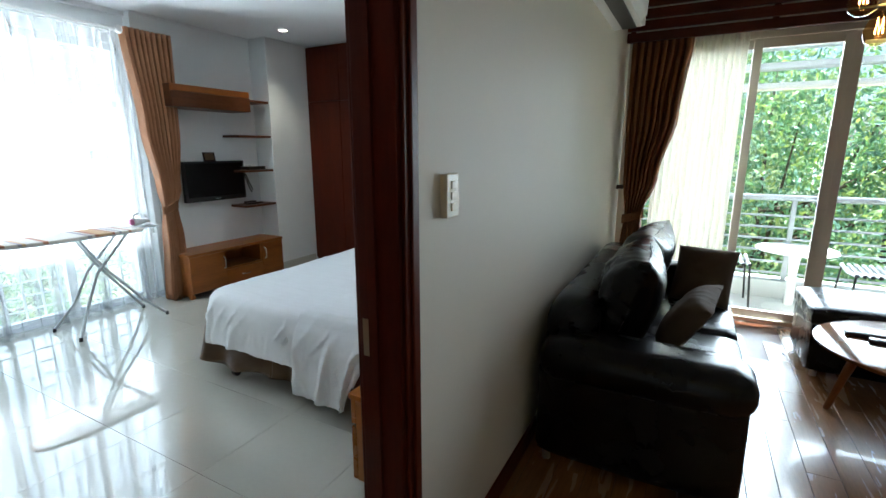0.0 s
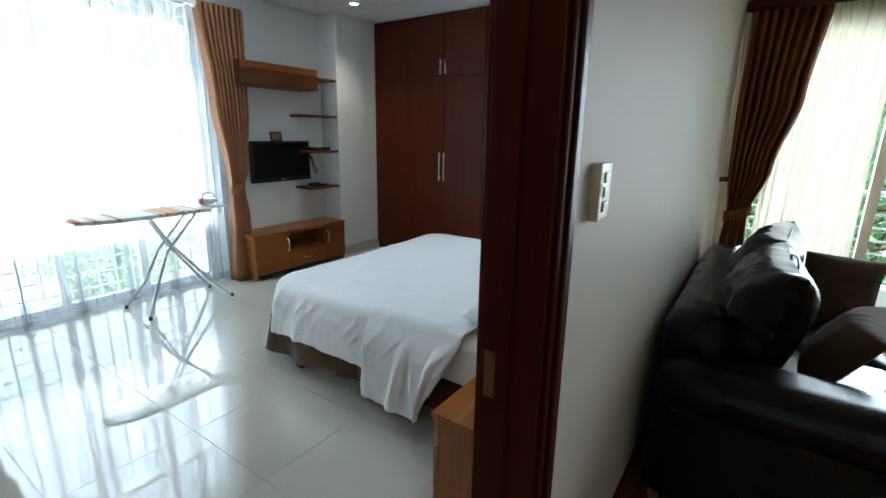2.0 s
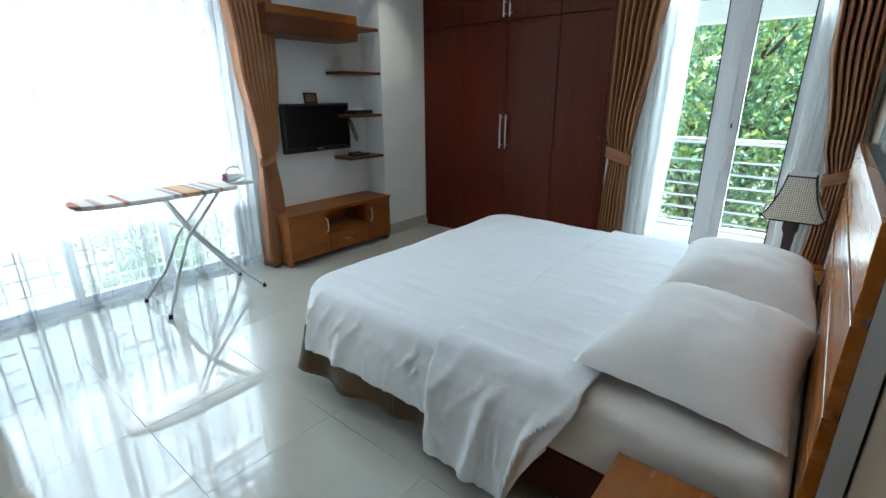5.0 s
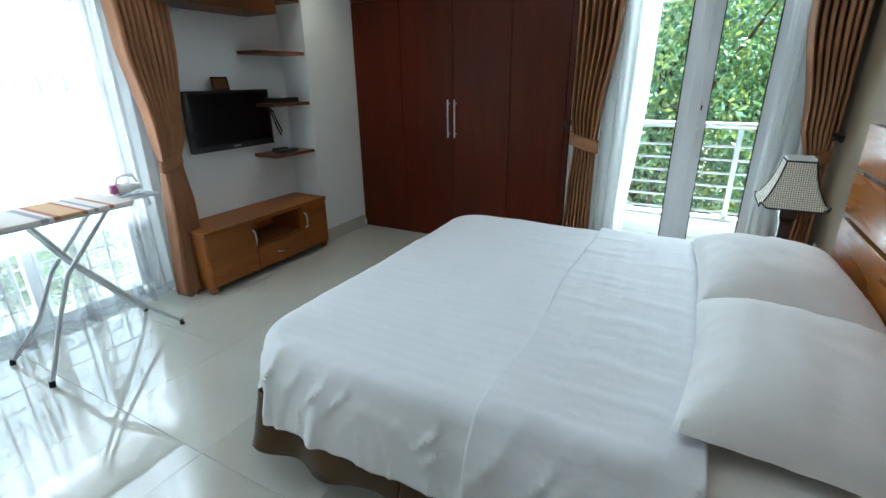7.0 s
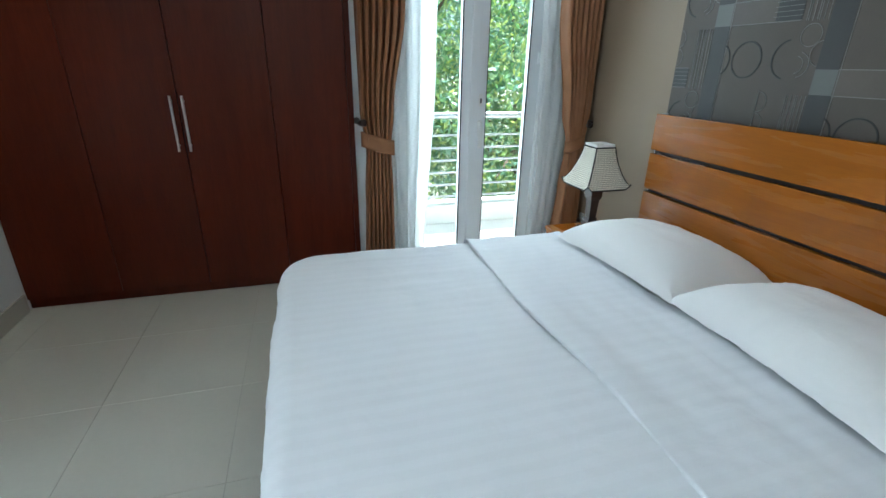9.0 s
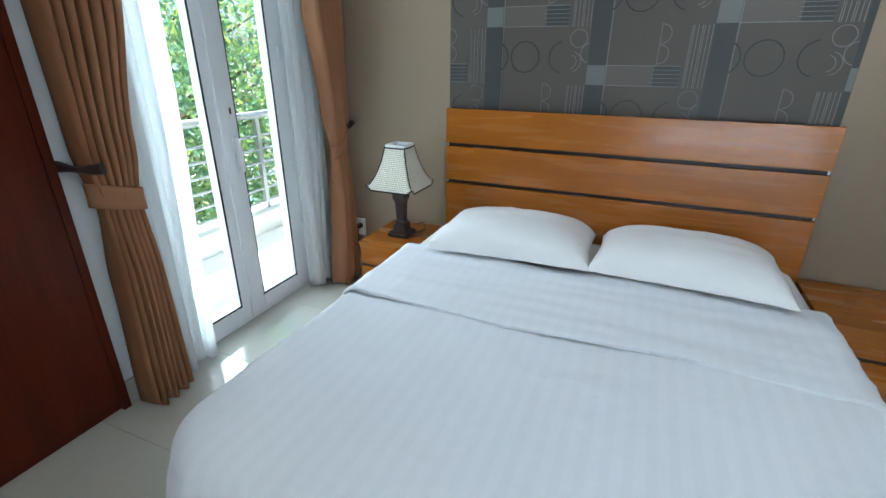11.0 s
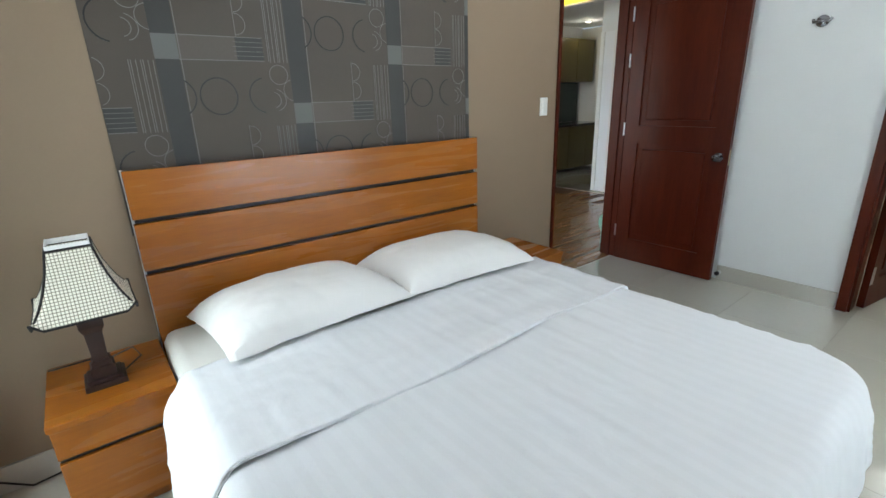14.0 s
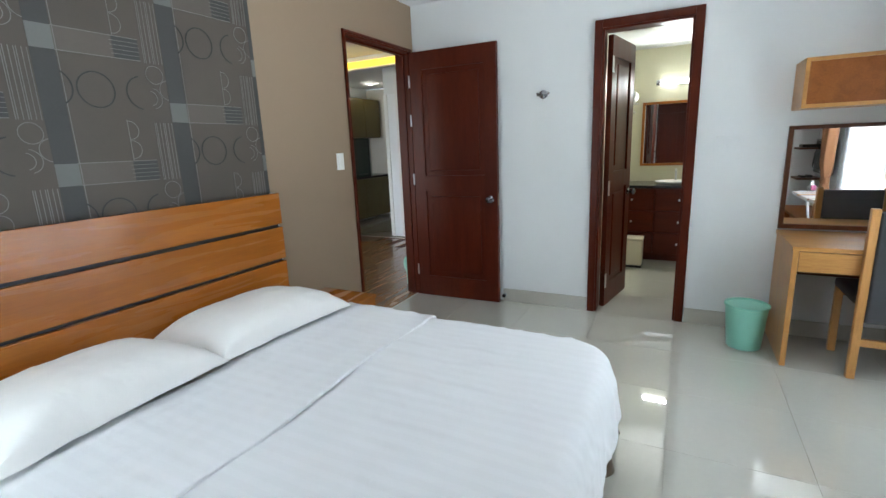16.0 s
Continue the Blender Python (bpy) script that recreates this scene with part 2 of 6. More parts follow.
DARK_CHROME = surface("dark chrome", (0.30, 0.30, 0.31), 0.18, 1.0, 0.1)
STEEL = surface("brushed steel", (0.60, 0.61, 0.62), 0.28, 1.0, 0.05)
RAIL_STEEL = surface("satin steel rail", (0.50, 0.52, 0.54), 0.4, 0.9, 0.05)
BRASS = surface("old brass", (0.45, 0.36, 0.22), 0.3, 1.0, 0.1)
BLACK_PLASTIC = surface("black plastic", (0.010, 0.010, 0.011), 0.35, var=0.1, relief=0.02, spec=0.35)
SCREEN = surface("dark screen", (0.005, 0.005, 0.006), 0.2, var=0.05, relief=0.0, spec=0.25)
WHITE_PLASTIC = surface("white plastic", (0.78, 0.78, 0.76), 0.3, var=0.02, relief=0.0)
IVORY_PLASTIC = surface("ivory plastic", (0.70, 0.64, 0.50), 0.35, var=0.03, relief=0.0)
LEATHER = surface("black leather", (0.004, 0.004, 0.0045), 0.27, spec=0.24, var=0.15, scale=5.0, fine=130.0, relief=0.1)
TAUPE_CLOTH = cloth("dark taupe cloth", (0.088, 0.060, 0.038), 0.12)
GREY_LEATHER = surface("charcoal leatherette", (0.05, 0.05, 0.055), 0.45, relief=0.2)
SILVER_PAINT = surface("silver painted tube", (0.58, 0.60, 0.62), 0.4, 0.3, 0.04)
MIRROR = surface("mirror", (0.9, 0.91, 0.91), 0.0, 1.0, 0.0, relief=0.0)
DARK_WOOD = surface("dark stained wood", (0.030, 0.015, 0.012), 0.4, var=0.15)
CHECK_Y = gingham("gingham cloth", "Y")
CHECK_X = gingham("gingham cloth turned", "X")
BLACK_TRIM = surface("black trim", (0.014, 0.012, 0.012), 0.8)
PAPER = surface("grey brown wallpaper", (0.070, 0.057, 0.045), 0.6, var=0.12, scale=4.0, fine=200.0)
PAPER_DARK = surface("charcoal wallpaper print", (0.034, 0.033, 0.032), 0.55, var=0.1, scale=6.0)
PAPER_LIGHT = surface("silver wallpaper print", (0.125, 0.128, 0.12), 0.5, var=0.06)
PAPER_BAND = surface("taupe wallpaper print", (0.092, 0.077, 0.063), 0.55, var=0.1)
PRINT_BLACK = surface("black print", (0.011, 0.011, 0.011), 0.5)
PRINT_WHITE = surface("pale print", (0.17, 0.162, 0.15), 0.5)
CONCRETE = surface("balcony tile", (0.80, 0.79, 0.76), 0.5, var=0.06)
RENDER_WHITE = surface("white render", (0.74, 0.74, 0.72), 0.8, var=0.05)
GRASS = surface("ground", (0.27, 0.26, 0.20), 0.9, var=0.3, scale=0.4, fine=6.0)
BARK = surface("bark", (0.09, 0.065, 0.045), 0.9, var=0.3, scale=6.0, fine=40.0, relief=0.5)
LEAVES = leaf_stuff("leaves", (0.11, 0.22, 0.17), (0.19, 0.33, 0.24), (0.40, 0.48, 0.22))
GREEN_BIN = surface("translucent green plastic", (0.30, 0.66, 0.53), 0.35, var=0.03, relief=0.0)
GRANITE = surface("black granite", (0.02, 0.02, 0.022), 0.12, var=0.5, fine=200.0, relief=0.0)
OLIVE = surface("olive cabinet", (0.11, 0.085, 0.02), 0.35, var=0.05)
TEAL = surface("green splashback", (0.02, 0.04, 0.032), 0.15, var=0.06)
GLOW_YELLOW = glow("cove strip", (1.0, 0.60, 0.04), 0.35)
GLOW_WHITE = glow("lamp diffuser", (1.0, 0.97, 0.9), 1.2)
GLOW_DOWN = glow("downlight face", (1.0, 0.90, 0.72), 4.0)
FILAMENT = glow("filament", (1.0, 0.55, 0.15), 12.0)
AMBER_GLASS = pane_glass("amber glass", (1.0, 0.78, 0.45))
BOARD_CLOTH = surface("cream board cover", (0.66, 0.61, 0.55), 0.85, var=0.05)
BOARD_RED = surface("rust stripe", (0.36, 0.13, 0.07), 0.85)
BOARD_TAN = surface("tan stripe", (0.55, 0.34, 0.17), 0.85)
BOARD_GREY = surface("mauve stripe", (0.30, 0.27, 0.30), 0.85)
PINK = surface("pink plastic", (0.55, 0.13, 0.30), 0.3)
TOWEL = cloth("white towel", (0.8, 0.8, 0.78), 0.03)

# ---- building helpers ----
def add_box(bm, x0, x1, y0, y1, z0, z1, bev=0.0, m=None):
    mat = Matrix.Translation(((x0 + x1) / 2, (y0 + y1) / 2, (z0 + z1) / 2)) @ Matrix.Diagonal((abs(x1 - x0), abs(y1 - y0), abs(z1 - z0), 1))
    vs = bmesh.ops.create_cube(bm, size=1.0, matrix=(m @ mat) if m else mat)["verts"]
    if bev:
        es = list({e for v in vs for e in v.link_edges})
        bmesh.ops.bevel(bm, geom=es, offset=bev, segments=2, affect="EDGES", profile=0.6)
    return bm


def block(*boxes, bev=0.0):
    bm = bmesh.new()
    for b in boxes:
        add_box(bm, *b, bev=bev)
    return bm


def add_tube(bm, pts, r, seg=10, caps=True):
    """A round tube along points; r is one radius or one for each point."""
    pts = [Vector(p) for p in pts]
    rs = r if isinstance(r, (list, tuple)) else [r] * len(pts)
    rings = []
    up = Vector((0, 0, 1))
    for i, p in enumerate(pts):
        d = (pts[min(i + 1, len(pts) - 1)] - pts[max(i - 1, 0)]).normalized()
        side = d.cross(up)
        side = side.normalized() if side.length > 1e-3 else Vector((1, 0, 0))
        top = side.cross(d).normalized()
        rings.append([bm.verts.new(p + (side * math.cos(2 * math.pi * k / seg) + top * math.sin(2 * math.pi * k / seg)) * rs[i]) for k in range(seg)])
    for a, b in zip(rings, rings[1:]):
        for k in range(seg):
            bm.faces.new((a[k], a[(k + 1) % seg], b[(k + 1) % seg], b[k]))
    if caps:
        bm.faces.new(rings[0][::-1])
        bm.faces.new(rings[-1])
    return bm


def tube(pts, r, seg=10):
    return add_tube(bmesh.new(), pts, r, seg)


def lathe(profile, seg=28, centre=(0, 0, 0)):
    """A turned body round z from (radius, height) pairs."""
    bm = bmesh.new()
    cx, cy, cz = centre
    rings = [[bm.verts.new((cx + r * math.cos(2 * math.pi * k / seg), cy + r * math.sin(2 * math.pi * k / seg), cz + z)) for k in range(seg)] for r, z in profile]
    for a, b in zip(rings, rings[1:]):
        for k in range(seg):
            bm.faces.new((a[k], a[(k + 1) % seg], b[(k + 1) % seg], b[k]))
    if profile[0][0] > 0.0005:
        bm.faces.new(rings[0][::-1])
    if profile[-1][0] > 0.0005:
        bm.faces.new(rings[-1])
    return bm


def sheet(f, nu, nv):
    """A grid whose points are f(u, v) for u and v from 0 to 1."""
    bm = bmesh.new()
    g = [[bm.verts.new(f(i / nu, j / nv)) for j in range(nv + 1)] for i in range(nu + 1)]
    for i in range(nu):
        for j in range(nv):
            bm.faces.new((g[i][j], g[i + 1][j], g[i + 1][j + 1], g[i][j + 1]))
    return bm


def mesh_of(name, bm, material, smooth=False, angle=35):
    bmesh.ops.recalc_face_normals(bm, faces=bm.faces[:])
    me = bpy.data.meshes.new(name)
    bm.to_mesh(me)
    bm.free()
    me.materials.append(material)
    if smooth:
        me.shade_smooth()
        me.set_sharp_from_angle(angle=radians(angle))
    return me


def part(name, bm, material, parent, label="", smooth=False, thick=0.0):
    ob = new(name, mesh_of(name, bm, material, smooth or thick > 0, 60))
    ob.parent = parent
    if thick:
        s = ob.modifiers.new("thickness", "SOLIDIFY")
        s.thickness, s.offset = thick, 0
    return tagged(ob, label)


def thing(name, at, label, category, group=""):
    ob = new(name)
    ob.empty_display_size = 0.1
    ob.location = at
    return tagged(ob, label, category, group)


def single(name, bm, material, label, category, group="", smooth=False, at=(0, 0, 0)):
    ob = new(name, mesh_of(name, bm, material, smooth))
    ob.location = at
    return tagged(ob, label, category, group)


def setting(name, bm, material, label, smooth=False):
    return tagged(new(name, mesh_of(name, bm, material, smooth)), label, name.split("_")[0], kind="structure")


# ---- the shell of the bedroom ----
CEIL = 2.60
setting("wall_head", block((0.0, 0.055, -0.12, 0.06, 0, CEIL), (0.0, 0.055, 0.99, 4.6, 0, CEIL), (0.0, 0.055, 0.06, 0.99, 2.24, CEIL)), BROWN_PAINT, "taupe painted wall behind the bed with a doorway")
setting("wall_living", block((0.055, 0.11, -0.12, 0.06, 0, CEIL), (0.055, 0.11, 0.99, 4.6, 0, CEIL), (0.055, 0.11, 0.06, 0.99, 2.24, CEIL)), LIVING_PAINT, "cream painted wall behind the sofa with a doorway")
setting("wall_back", block((-1.61, 0.0, -0.12, 0.0, 0, CEIL), (-3.98, -2.26, -0.12, 0.0, 0, CEIL), (-2.26, -1.61, -0.12, 0.0, 2.22, CEIL)), WHITE_PAINT, "white painted wall with the bathroom doorway")
setting("wall_window", block((-3.98, -3.86, 0.0, 0.75, 0, CEIL), (-3.98, -3.86, 2.55, 2.62, 0, CEIL), (-3.98, -3.86, 0.75, 2.55, 2.32, CEIL), (-3.98, -3.76, 2.62, 3.86, 0, CEIL), (-3.98, -3.50, 3.86, 4.46, 0, CEIL)), WHITE_PAINT, "white painted wall with the large window and the television")
setting("wall_balcony", block((-1.56, -1.27, 4.48, 4.62, 0, CEIL), (-0.27, 0.0, 4.48, 4.62, 0, CEIL), (-1.27, -0.27, 4.48, 4.62, 2.27, CEIL), (-3.98, -1.50, 5.06, 5.12, 0, CEIL), (-3.98, -3.5, 4.46, 5.06, 0, CEIL), (-1.56, -1.50, 4.62, 5.06, 0, CEIL)), WHITE_PAINT, "white painted wall with the balcony door")
setting("ceiling_bedroom", block((-3.98, 0.11, -0.12, 5.12, CEIL, CEIL + 0.15)), CEILING, "flat white painted bedroom ceiling")
setting("ceiling_cornice", block((-3.86, -3.83, 0.0, 2.62, 2.56, CEIL), (-3.76, -3.745, 2.62, 3.86, 2.585, CEIL)), CEILING, "thin white cornice over the window")

floor = setting("floor", block((-3.98, 0.03, -2.5, 5.12, -0.12, -0.004)), GROUT, "polished cream tiled floor of bedroom and bathroom")
living_floor = setting("floor_living", block((0.03, 4.4, -2.28, 4.62, -0.12, -0.012)), WALNUT, "dark wooden plank floor of the living room")

base = setting("baseboard", block((-1.57, -0.84, 0.0, 0.012, 0, 0.11), (-2.82, -2.30, 0.0, 0.012, 0, 0.11), (-3.86, -2.86, 0.0, 0.012, 0, 0.11), (-0.012, 0.0, 1.004, 1.40, 0, 0.11), (-0.012, 0.0, 3.98, 4.48, 0, 0.11),
                                  (-3.76, -3.748, 2.62, 3.86, 0, 0.11), (-3.50, -3.488, 3.86, 4.43, 0, 0.11), (-3.76, -3.488, 3.848, 3.86, 0, 0.11), (-1.555, -1.30, 4.468, 4.48, 0, 0.11), (-0.25, 0.0, 4.468, 4.48, 0, 0.11)), SKIRT_TILE, "cream tile skirting")
setting("baseboard_living", block((0.11, 0.122, 1.05, 4.4, 0, 0.09)), RED_WOOD_X, "dark wood skirting of the living room")


# ---- bedroom door ----
def door_leaf(parent, w, h, t, rise, s0=0.0):
    """A two-panel door leaf along -x from its hinge at 0; the face is at y = t."""
    st = 0.115
    rails = ((0.0, 0.19), (0.99, 1.13), (h - 0.15, h))
    bm = block((-st, 0, 0, t, 0, h), (-w, -w + st, 0, t, 0, h), *[(-w + st, -st, 0, t, a, b) for a, b in rails])
    part("leaf_frame", bm, RED_WOOD, parent)
    for a, b in ((0.19, 0.99), (1.13, h - 0.15)):
        bm = bmesh.new()
        add_box(bm, -w + st, -st, 0.016, t - 0.016, a, b)
        add_box(bm, -w + st + 0.045, -st - 0.045, 0.004, t - 0.004, a + 0.045, b - 0.045, bev=0.007)
        part("panel", bm, RED_WOOD, parent)


def knob_set(parent, x, z, t):
    for side in (-1, 1):
        y0 = t if side > 0 else 0.0
        bm = lathe([(0.031, 0), (0.033, 0.006), (0.014, 0.012), (0.011, 0.028), (0.020, 0.036), (0.027, 0.048), (0.026, 0.060), (0.016, 0.067), (0.0, 0.069)], 20)
        bmesh.ops.transform(bm, matrix=Matrix.Translation((x, y0, z)) @ Matrix.Rotation(radians(-90 * side), 4, "X"), verts=bm.verts[:])
        part("knob", bm, DARK_CHROME, parent, "round brushed metal door knob", smooth=True)


def casing(y0, y1, h, x, w, t):
    """Trim round an opening in a wall of constant x: outer edge w beyond the opening."""
    return block((x, x + t, y0 - w, y0, 0, h + w), (x, x + t, y1, y1 + w, 0, h + w), (x, x + t, y0, y1, h, h + w), bev=0.004)


frame1 = setting("door_frame_1", block((-0.012, 0.122, 0.06, 0.10, 0, 2.24), (0.03, 0.122, 0.957, 0.99, 0, 2.24), (-0.012, 0.03, 0.971, 0.99, 0, 2.24), (-0.012, 0.122, 0.10, 0.957, 2.20, 2.24), (-0.012, 0.03, 0.957, 0.971, 2.20, 2.24), bev=0.003), RED_WOOD, "dark red wooden door frame of the bedroom")
part("trim", casing(0.08, 0.973, 2.215, -0.022, 0.022, 0.010), RED_WOOD, frame1)
part("trim", casing(0.09, 0.972, 2.21, 0.122, 0.064, 0.010), RED_WOOD, frame1)
part("trim_bead", casing(0.07, 0.992, 2.23, 0.132, 0.030, 0.008), RED_WOOD, frame1)
part("stop", block((0.035, 0.06, 0.10, 0.115, 0, 2.2), (0.035, 0.06, 0.947, 0.957, 0, 2.2), (0.035, 0.06, 0.115, 0.947, 2.185, 2.2)), RED_WOOD, frame1)
part("strike_plate", block((0.0, 0.024, 0.9685, 0.9715, 0.90, 1.0)), BRASS, frame1, "brass strike plate in the jamb")
door1 = tagged(new("door_1"), "dark red two-panel wooden bedroom door standing wide open", "door", kind="structure")
door1.matrix_world = pose(-0.03, 0.085, 0.008, 0, 0, 1.2)
door_leaf(door1, 0.80, 2.19, 0.04, 0)
knob_set(door1, -0.735, 0.925, 0.04)
for z in (0.25, 1.1, 1.62, 1.95):
    part("hinge", tube([(0.004, 0.044, z - 0.05), (0.004, 0.044, z + 0.05)], 0.007, 8), STEEL, door1)
part("latch", block((-0.8015, -0.798, 0.010, 0.030, 0.87, 0.98)), BRASS, door1)

# ---- bathroom door ----
def casing_y(x0, x1, h, y, w, t):
    return block((x0 - w, x0, y, y + t, 0, h + w), (x1, x1 + w, y, y + t, 0, h + w), (x0, x1, y, y + t, h, h + w), bev=0.004)


frame2 = setting("door_frame_2", block((-2.26, -2.22, -0.13, 0.012, 0, 2.22), (-1.65, -1.61, -0.13, 0.012, 0, 2.22), (-2.22, -1.65, -0.13, 0.012, 2.18, 2.22), bev=0.003), RED_WOOD, "dark red wooden door frame of the bathroom")
part("trim", casing_y(-2.235, -1.635, 2.195, 0.012, 0.057, 0.016), RED_WOOD, frame2)
door2 = tagged(new("door_2"), "dark red two-panel wooden bathroom door opened inwards", "door", kind="structure")
door2.matrix_world = pose(-1.655, -0.118, 0.008, 0, 0, 80)
door_leaf(door2, 0.60, 2.16, 0.04, 0)
knob_set(door2, -0.54, 0.925, 0.04)
for z in (0.22, 1.0, 1.95):
    part("hinge", block((-0.035, 0.002, 0.0405, 0.043, z - 0.06, z + 0.06)), STEEL, door2, "steel hinge")

# ---- the large window ----
win1 = tagged(new("window_1"), "large white framed window with a security grille", "window", kind="structure")
part("window_frame", block((-3.95, -3.89, 0.75, 0.81, 0.06, 2.32), (-3.95, -3.89, 2.49, 2.55, 0.06, 2.32), (-3.95, -3.89, 0.81, 2.49, 2.26, 2.32), (-3.95, -3.89, 0.81, 2.49, 0.0, 0.07),
                           (-3.945, -3.895, 1.33, 1.39, 0.07, 2.26), (-3.945, -3.895, 1.91, 1.97, 0.07, 2.26), (-3.944, -3.896, 0.81, 2.49, 1.78, 1.84)), PVC, win1)
for a, b in ((0.81, 1.33), (1.39, 1.91), (1.97, 2.49)):
    for c, d in ((0.07, 1.78), (1.84, 2.26)):
        o = part("pane", block((-3.923, -3.917, a, b, c, d)), GLASS, win1)
        o.visible_shadow = False
for k in range(15):
    y = 0.76 + k * 0.126
    part("grille_bar", tube([(-4.03, y, 0.02), (-4.03, y, 2.3)], 0.009, 6), PVC, win1)
for k in range(19):
    part("grille_bar", tube([(-4.045, 0.7, 0.12 + 0.118 * k), (-4.045, 2.55, 0.12 + 0.118 * k)], 0.008, 6), PVC, win1)

# ---- balcony door of the bedroom ----
door3 = tagged(new("door_3"), "white framed glazed double door to the balcony", "door", kind="structure")
YG = 4.53
part("door_frame", block((-1.27, -1.235, YG - 0.03, YG + 0.04, 0, 2.27), (-0.305, -0.27, YG - 0.03, YG + 0.04, 0, 2.27), (-1.235, -0.305, YG - 0.03, YG + 0.04, 2.23, 2.27), (-1.235, -0.305, YG - 0.03, YG + 0.04, 0, 0.03), bev=0.003), PVC, door3)
for x0, x1 in ((-1.235, -0.772), (-0.768, -0.305)):
    leaf = part("leaf", block((x0, x0 + 0.085, YG - 0.035, YG + 0.025, 0.03, 2.23), (x1 - 0.085, x1, YG - 0.035, YG + 0.025, 0.03, 2.23), (x0 + 0.085, x1 - 0.085, YG - 0.035, YG + 0.025, 2.14, 2.23), (x0 + 0.085, x1 - 0.085, YG - 0.035, YG + 0.025, 0.03, 0.12), bev=0.004), PVC, door3)
    part("gasket", block((x0 + 0.083, x0 + 0.088, YG - 0.037, YG - 0.03, 0.11, 2.15), (x1 - 0.090, x1 - 0.083, YG - 0.037, YG - 0.03, 0.11, 2.15), (x0 + 0.09, x1 - 0.09, YG - 0.037, YG - 0.03, 0.113, 0.122)), BLACK_TRIM, leaf)
    o = part("pane", block((x0 + 0.083, x1 - 0.083, YG - 0.004, YG + 0.002, 0.118, 2.142)), GLASS, leaf)
    o.visible_shadow = False
part("meeting_bead", block((-0.80, -0.74, YG - 0.048, YG - 0.034, 0.03, 2.23), bev=0.004), PVC, door3)
part("lock_plate", block((-0.735, -0.71, YG - 0.042, YG - 0.034, 1.13, 1.21), bev=0.002), WHITE_PLASTIC, door3)
part("keyhole", block((-0.727, -0.718, YG - 0.045, YG - 0.041, 1.15, 1.18)), BLACK_PLASTIC, door3)
part("handle", block((-0.742, -0.712, YG - 0.055, YG - 0.034, 0.93, 1.04), (-0.737, -0.717, YG - 0.085, YG - 0.05, 0.86, 1.03), bev=0.006), WHITE_PLASTIC, door3, "white lever handle")
part("hinge", block((-0.33, -0.30, YG - 0.05, YG - 0.03, 1.40, 1.47), bev=0.004), PVC, door3)

# ---- balcony ----
setting("balcony_floor", block((-3.98, 4.4, 4.62, 5.75, -0.14, -0.03)), CONCRETE, "pale tiled balcony floor")
setting("balcony_kerb", block((-3.98, 4.4, 5.52, 5.75, -0.03, 0.15), bev=0.01), RENDER_WHITE, "low white balcony kerb")
setting("balcony_soffit", block((-3.98, 4.4, 4.62, 4.76, 2.62, 2.75)), RENDER_WHITE, "white soffit over the balcony")
rail = thing("balcony_railing", (0, 5.62, 0.15), "brushed steel balcony railing with horizontal bars", "railing")
part("top_bar", tube([(-3.9, 0, 0.81), (4.3, 0, 0.81)], 0.03, 12), RAIL_STEEL, rail, smooth=True)
for k in range(6):
    part("bar", tube([(-3.9, 0, 0.06 + 0.115 * k), (4.3, 0, 0.06 + 0.115 * k)], 0.011, 8), RAIL_STEEL, rail, smooth=True)
for k in range(8):
    part("post", block((-3.40 + 0.03 + k * 0.99 - 0.02, -3.40 + 0.03 + k * 0.99 + 0.02, -0.02, 0.02, 0, 0.79), bev=0.003), RAIL_STEEL, rail)
louvre = thing("louvre_screen", (0, 5.62, 1.95), "white slatted sun louvre above the balcony", "louvre")
for k in range(4):
    part("slat", block((0.3, 4.3, -0.09, 0.09, 0.02 + 0.18 * k, 0.075 + 0.18 * k), bev=0.008), RENDER_WHITE, louvre)
part("beam", block((-3.9, 4.3, -0.10, 0.06, 0.62, 0.80), bev=0.01), RENDER_WHITE, louvre)
part("beam", block((-3.9, 0.28, -0.06, 0.08, 0.0, 0.18), bev=0.01), RENDER_WHITE, louvre)

# ---- living room shell ----
setting("wall_living_window", block((0.11, 0.18, 4.55, 4.67, 0, CEIL), (0.18, 3.4, 4.55, 4.67, 2.30, CEIL), (3.4, 4.5, 4.55, 4.67, 0, CEIL)), LIVING_PAINT, "cream wall round the living room balcony doors")
setting("wall_living_far", block((4.4, 4.5, -4.6, 4.67, 0, CEIL)), LIVING_PAINT, "cream wall closing the living room")
setting("ceiling_living", block((0.11, 4.5, -1.5, 4.67, CEIL, CEIL + 0.15), (-0.0, 4.5, -4.7, -1.5, 2.62, CEIL + 0.15)), CEILING, "white living room ceiling")
setting("wall_kitchen", block((0.0, 4.5, -4.72, -4.6, 0, CEIL), (0.0, 0.11, -4.6, -0.12, 0, CEIL)), LIVING_PAINT, "cream kitchen wall")
win2 = tagged(new("door_4"), "cream framed sliding glass doors to the balcony", "door", kind="structure")
part("door_frame", block((0.18, 0.23, 4.56, 4.66, 0, 2.30), (3.35, 3.4, 4.56, 4.66, 0, 2.30), (0.23, 3.35, 4.56, 4.66, 2.25, 2.30), (0.23, 3.35, 4.56, 4.66, 0, 0.035), bev=0.003), ALU, win2)
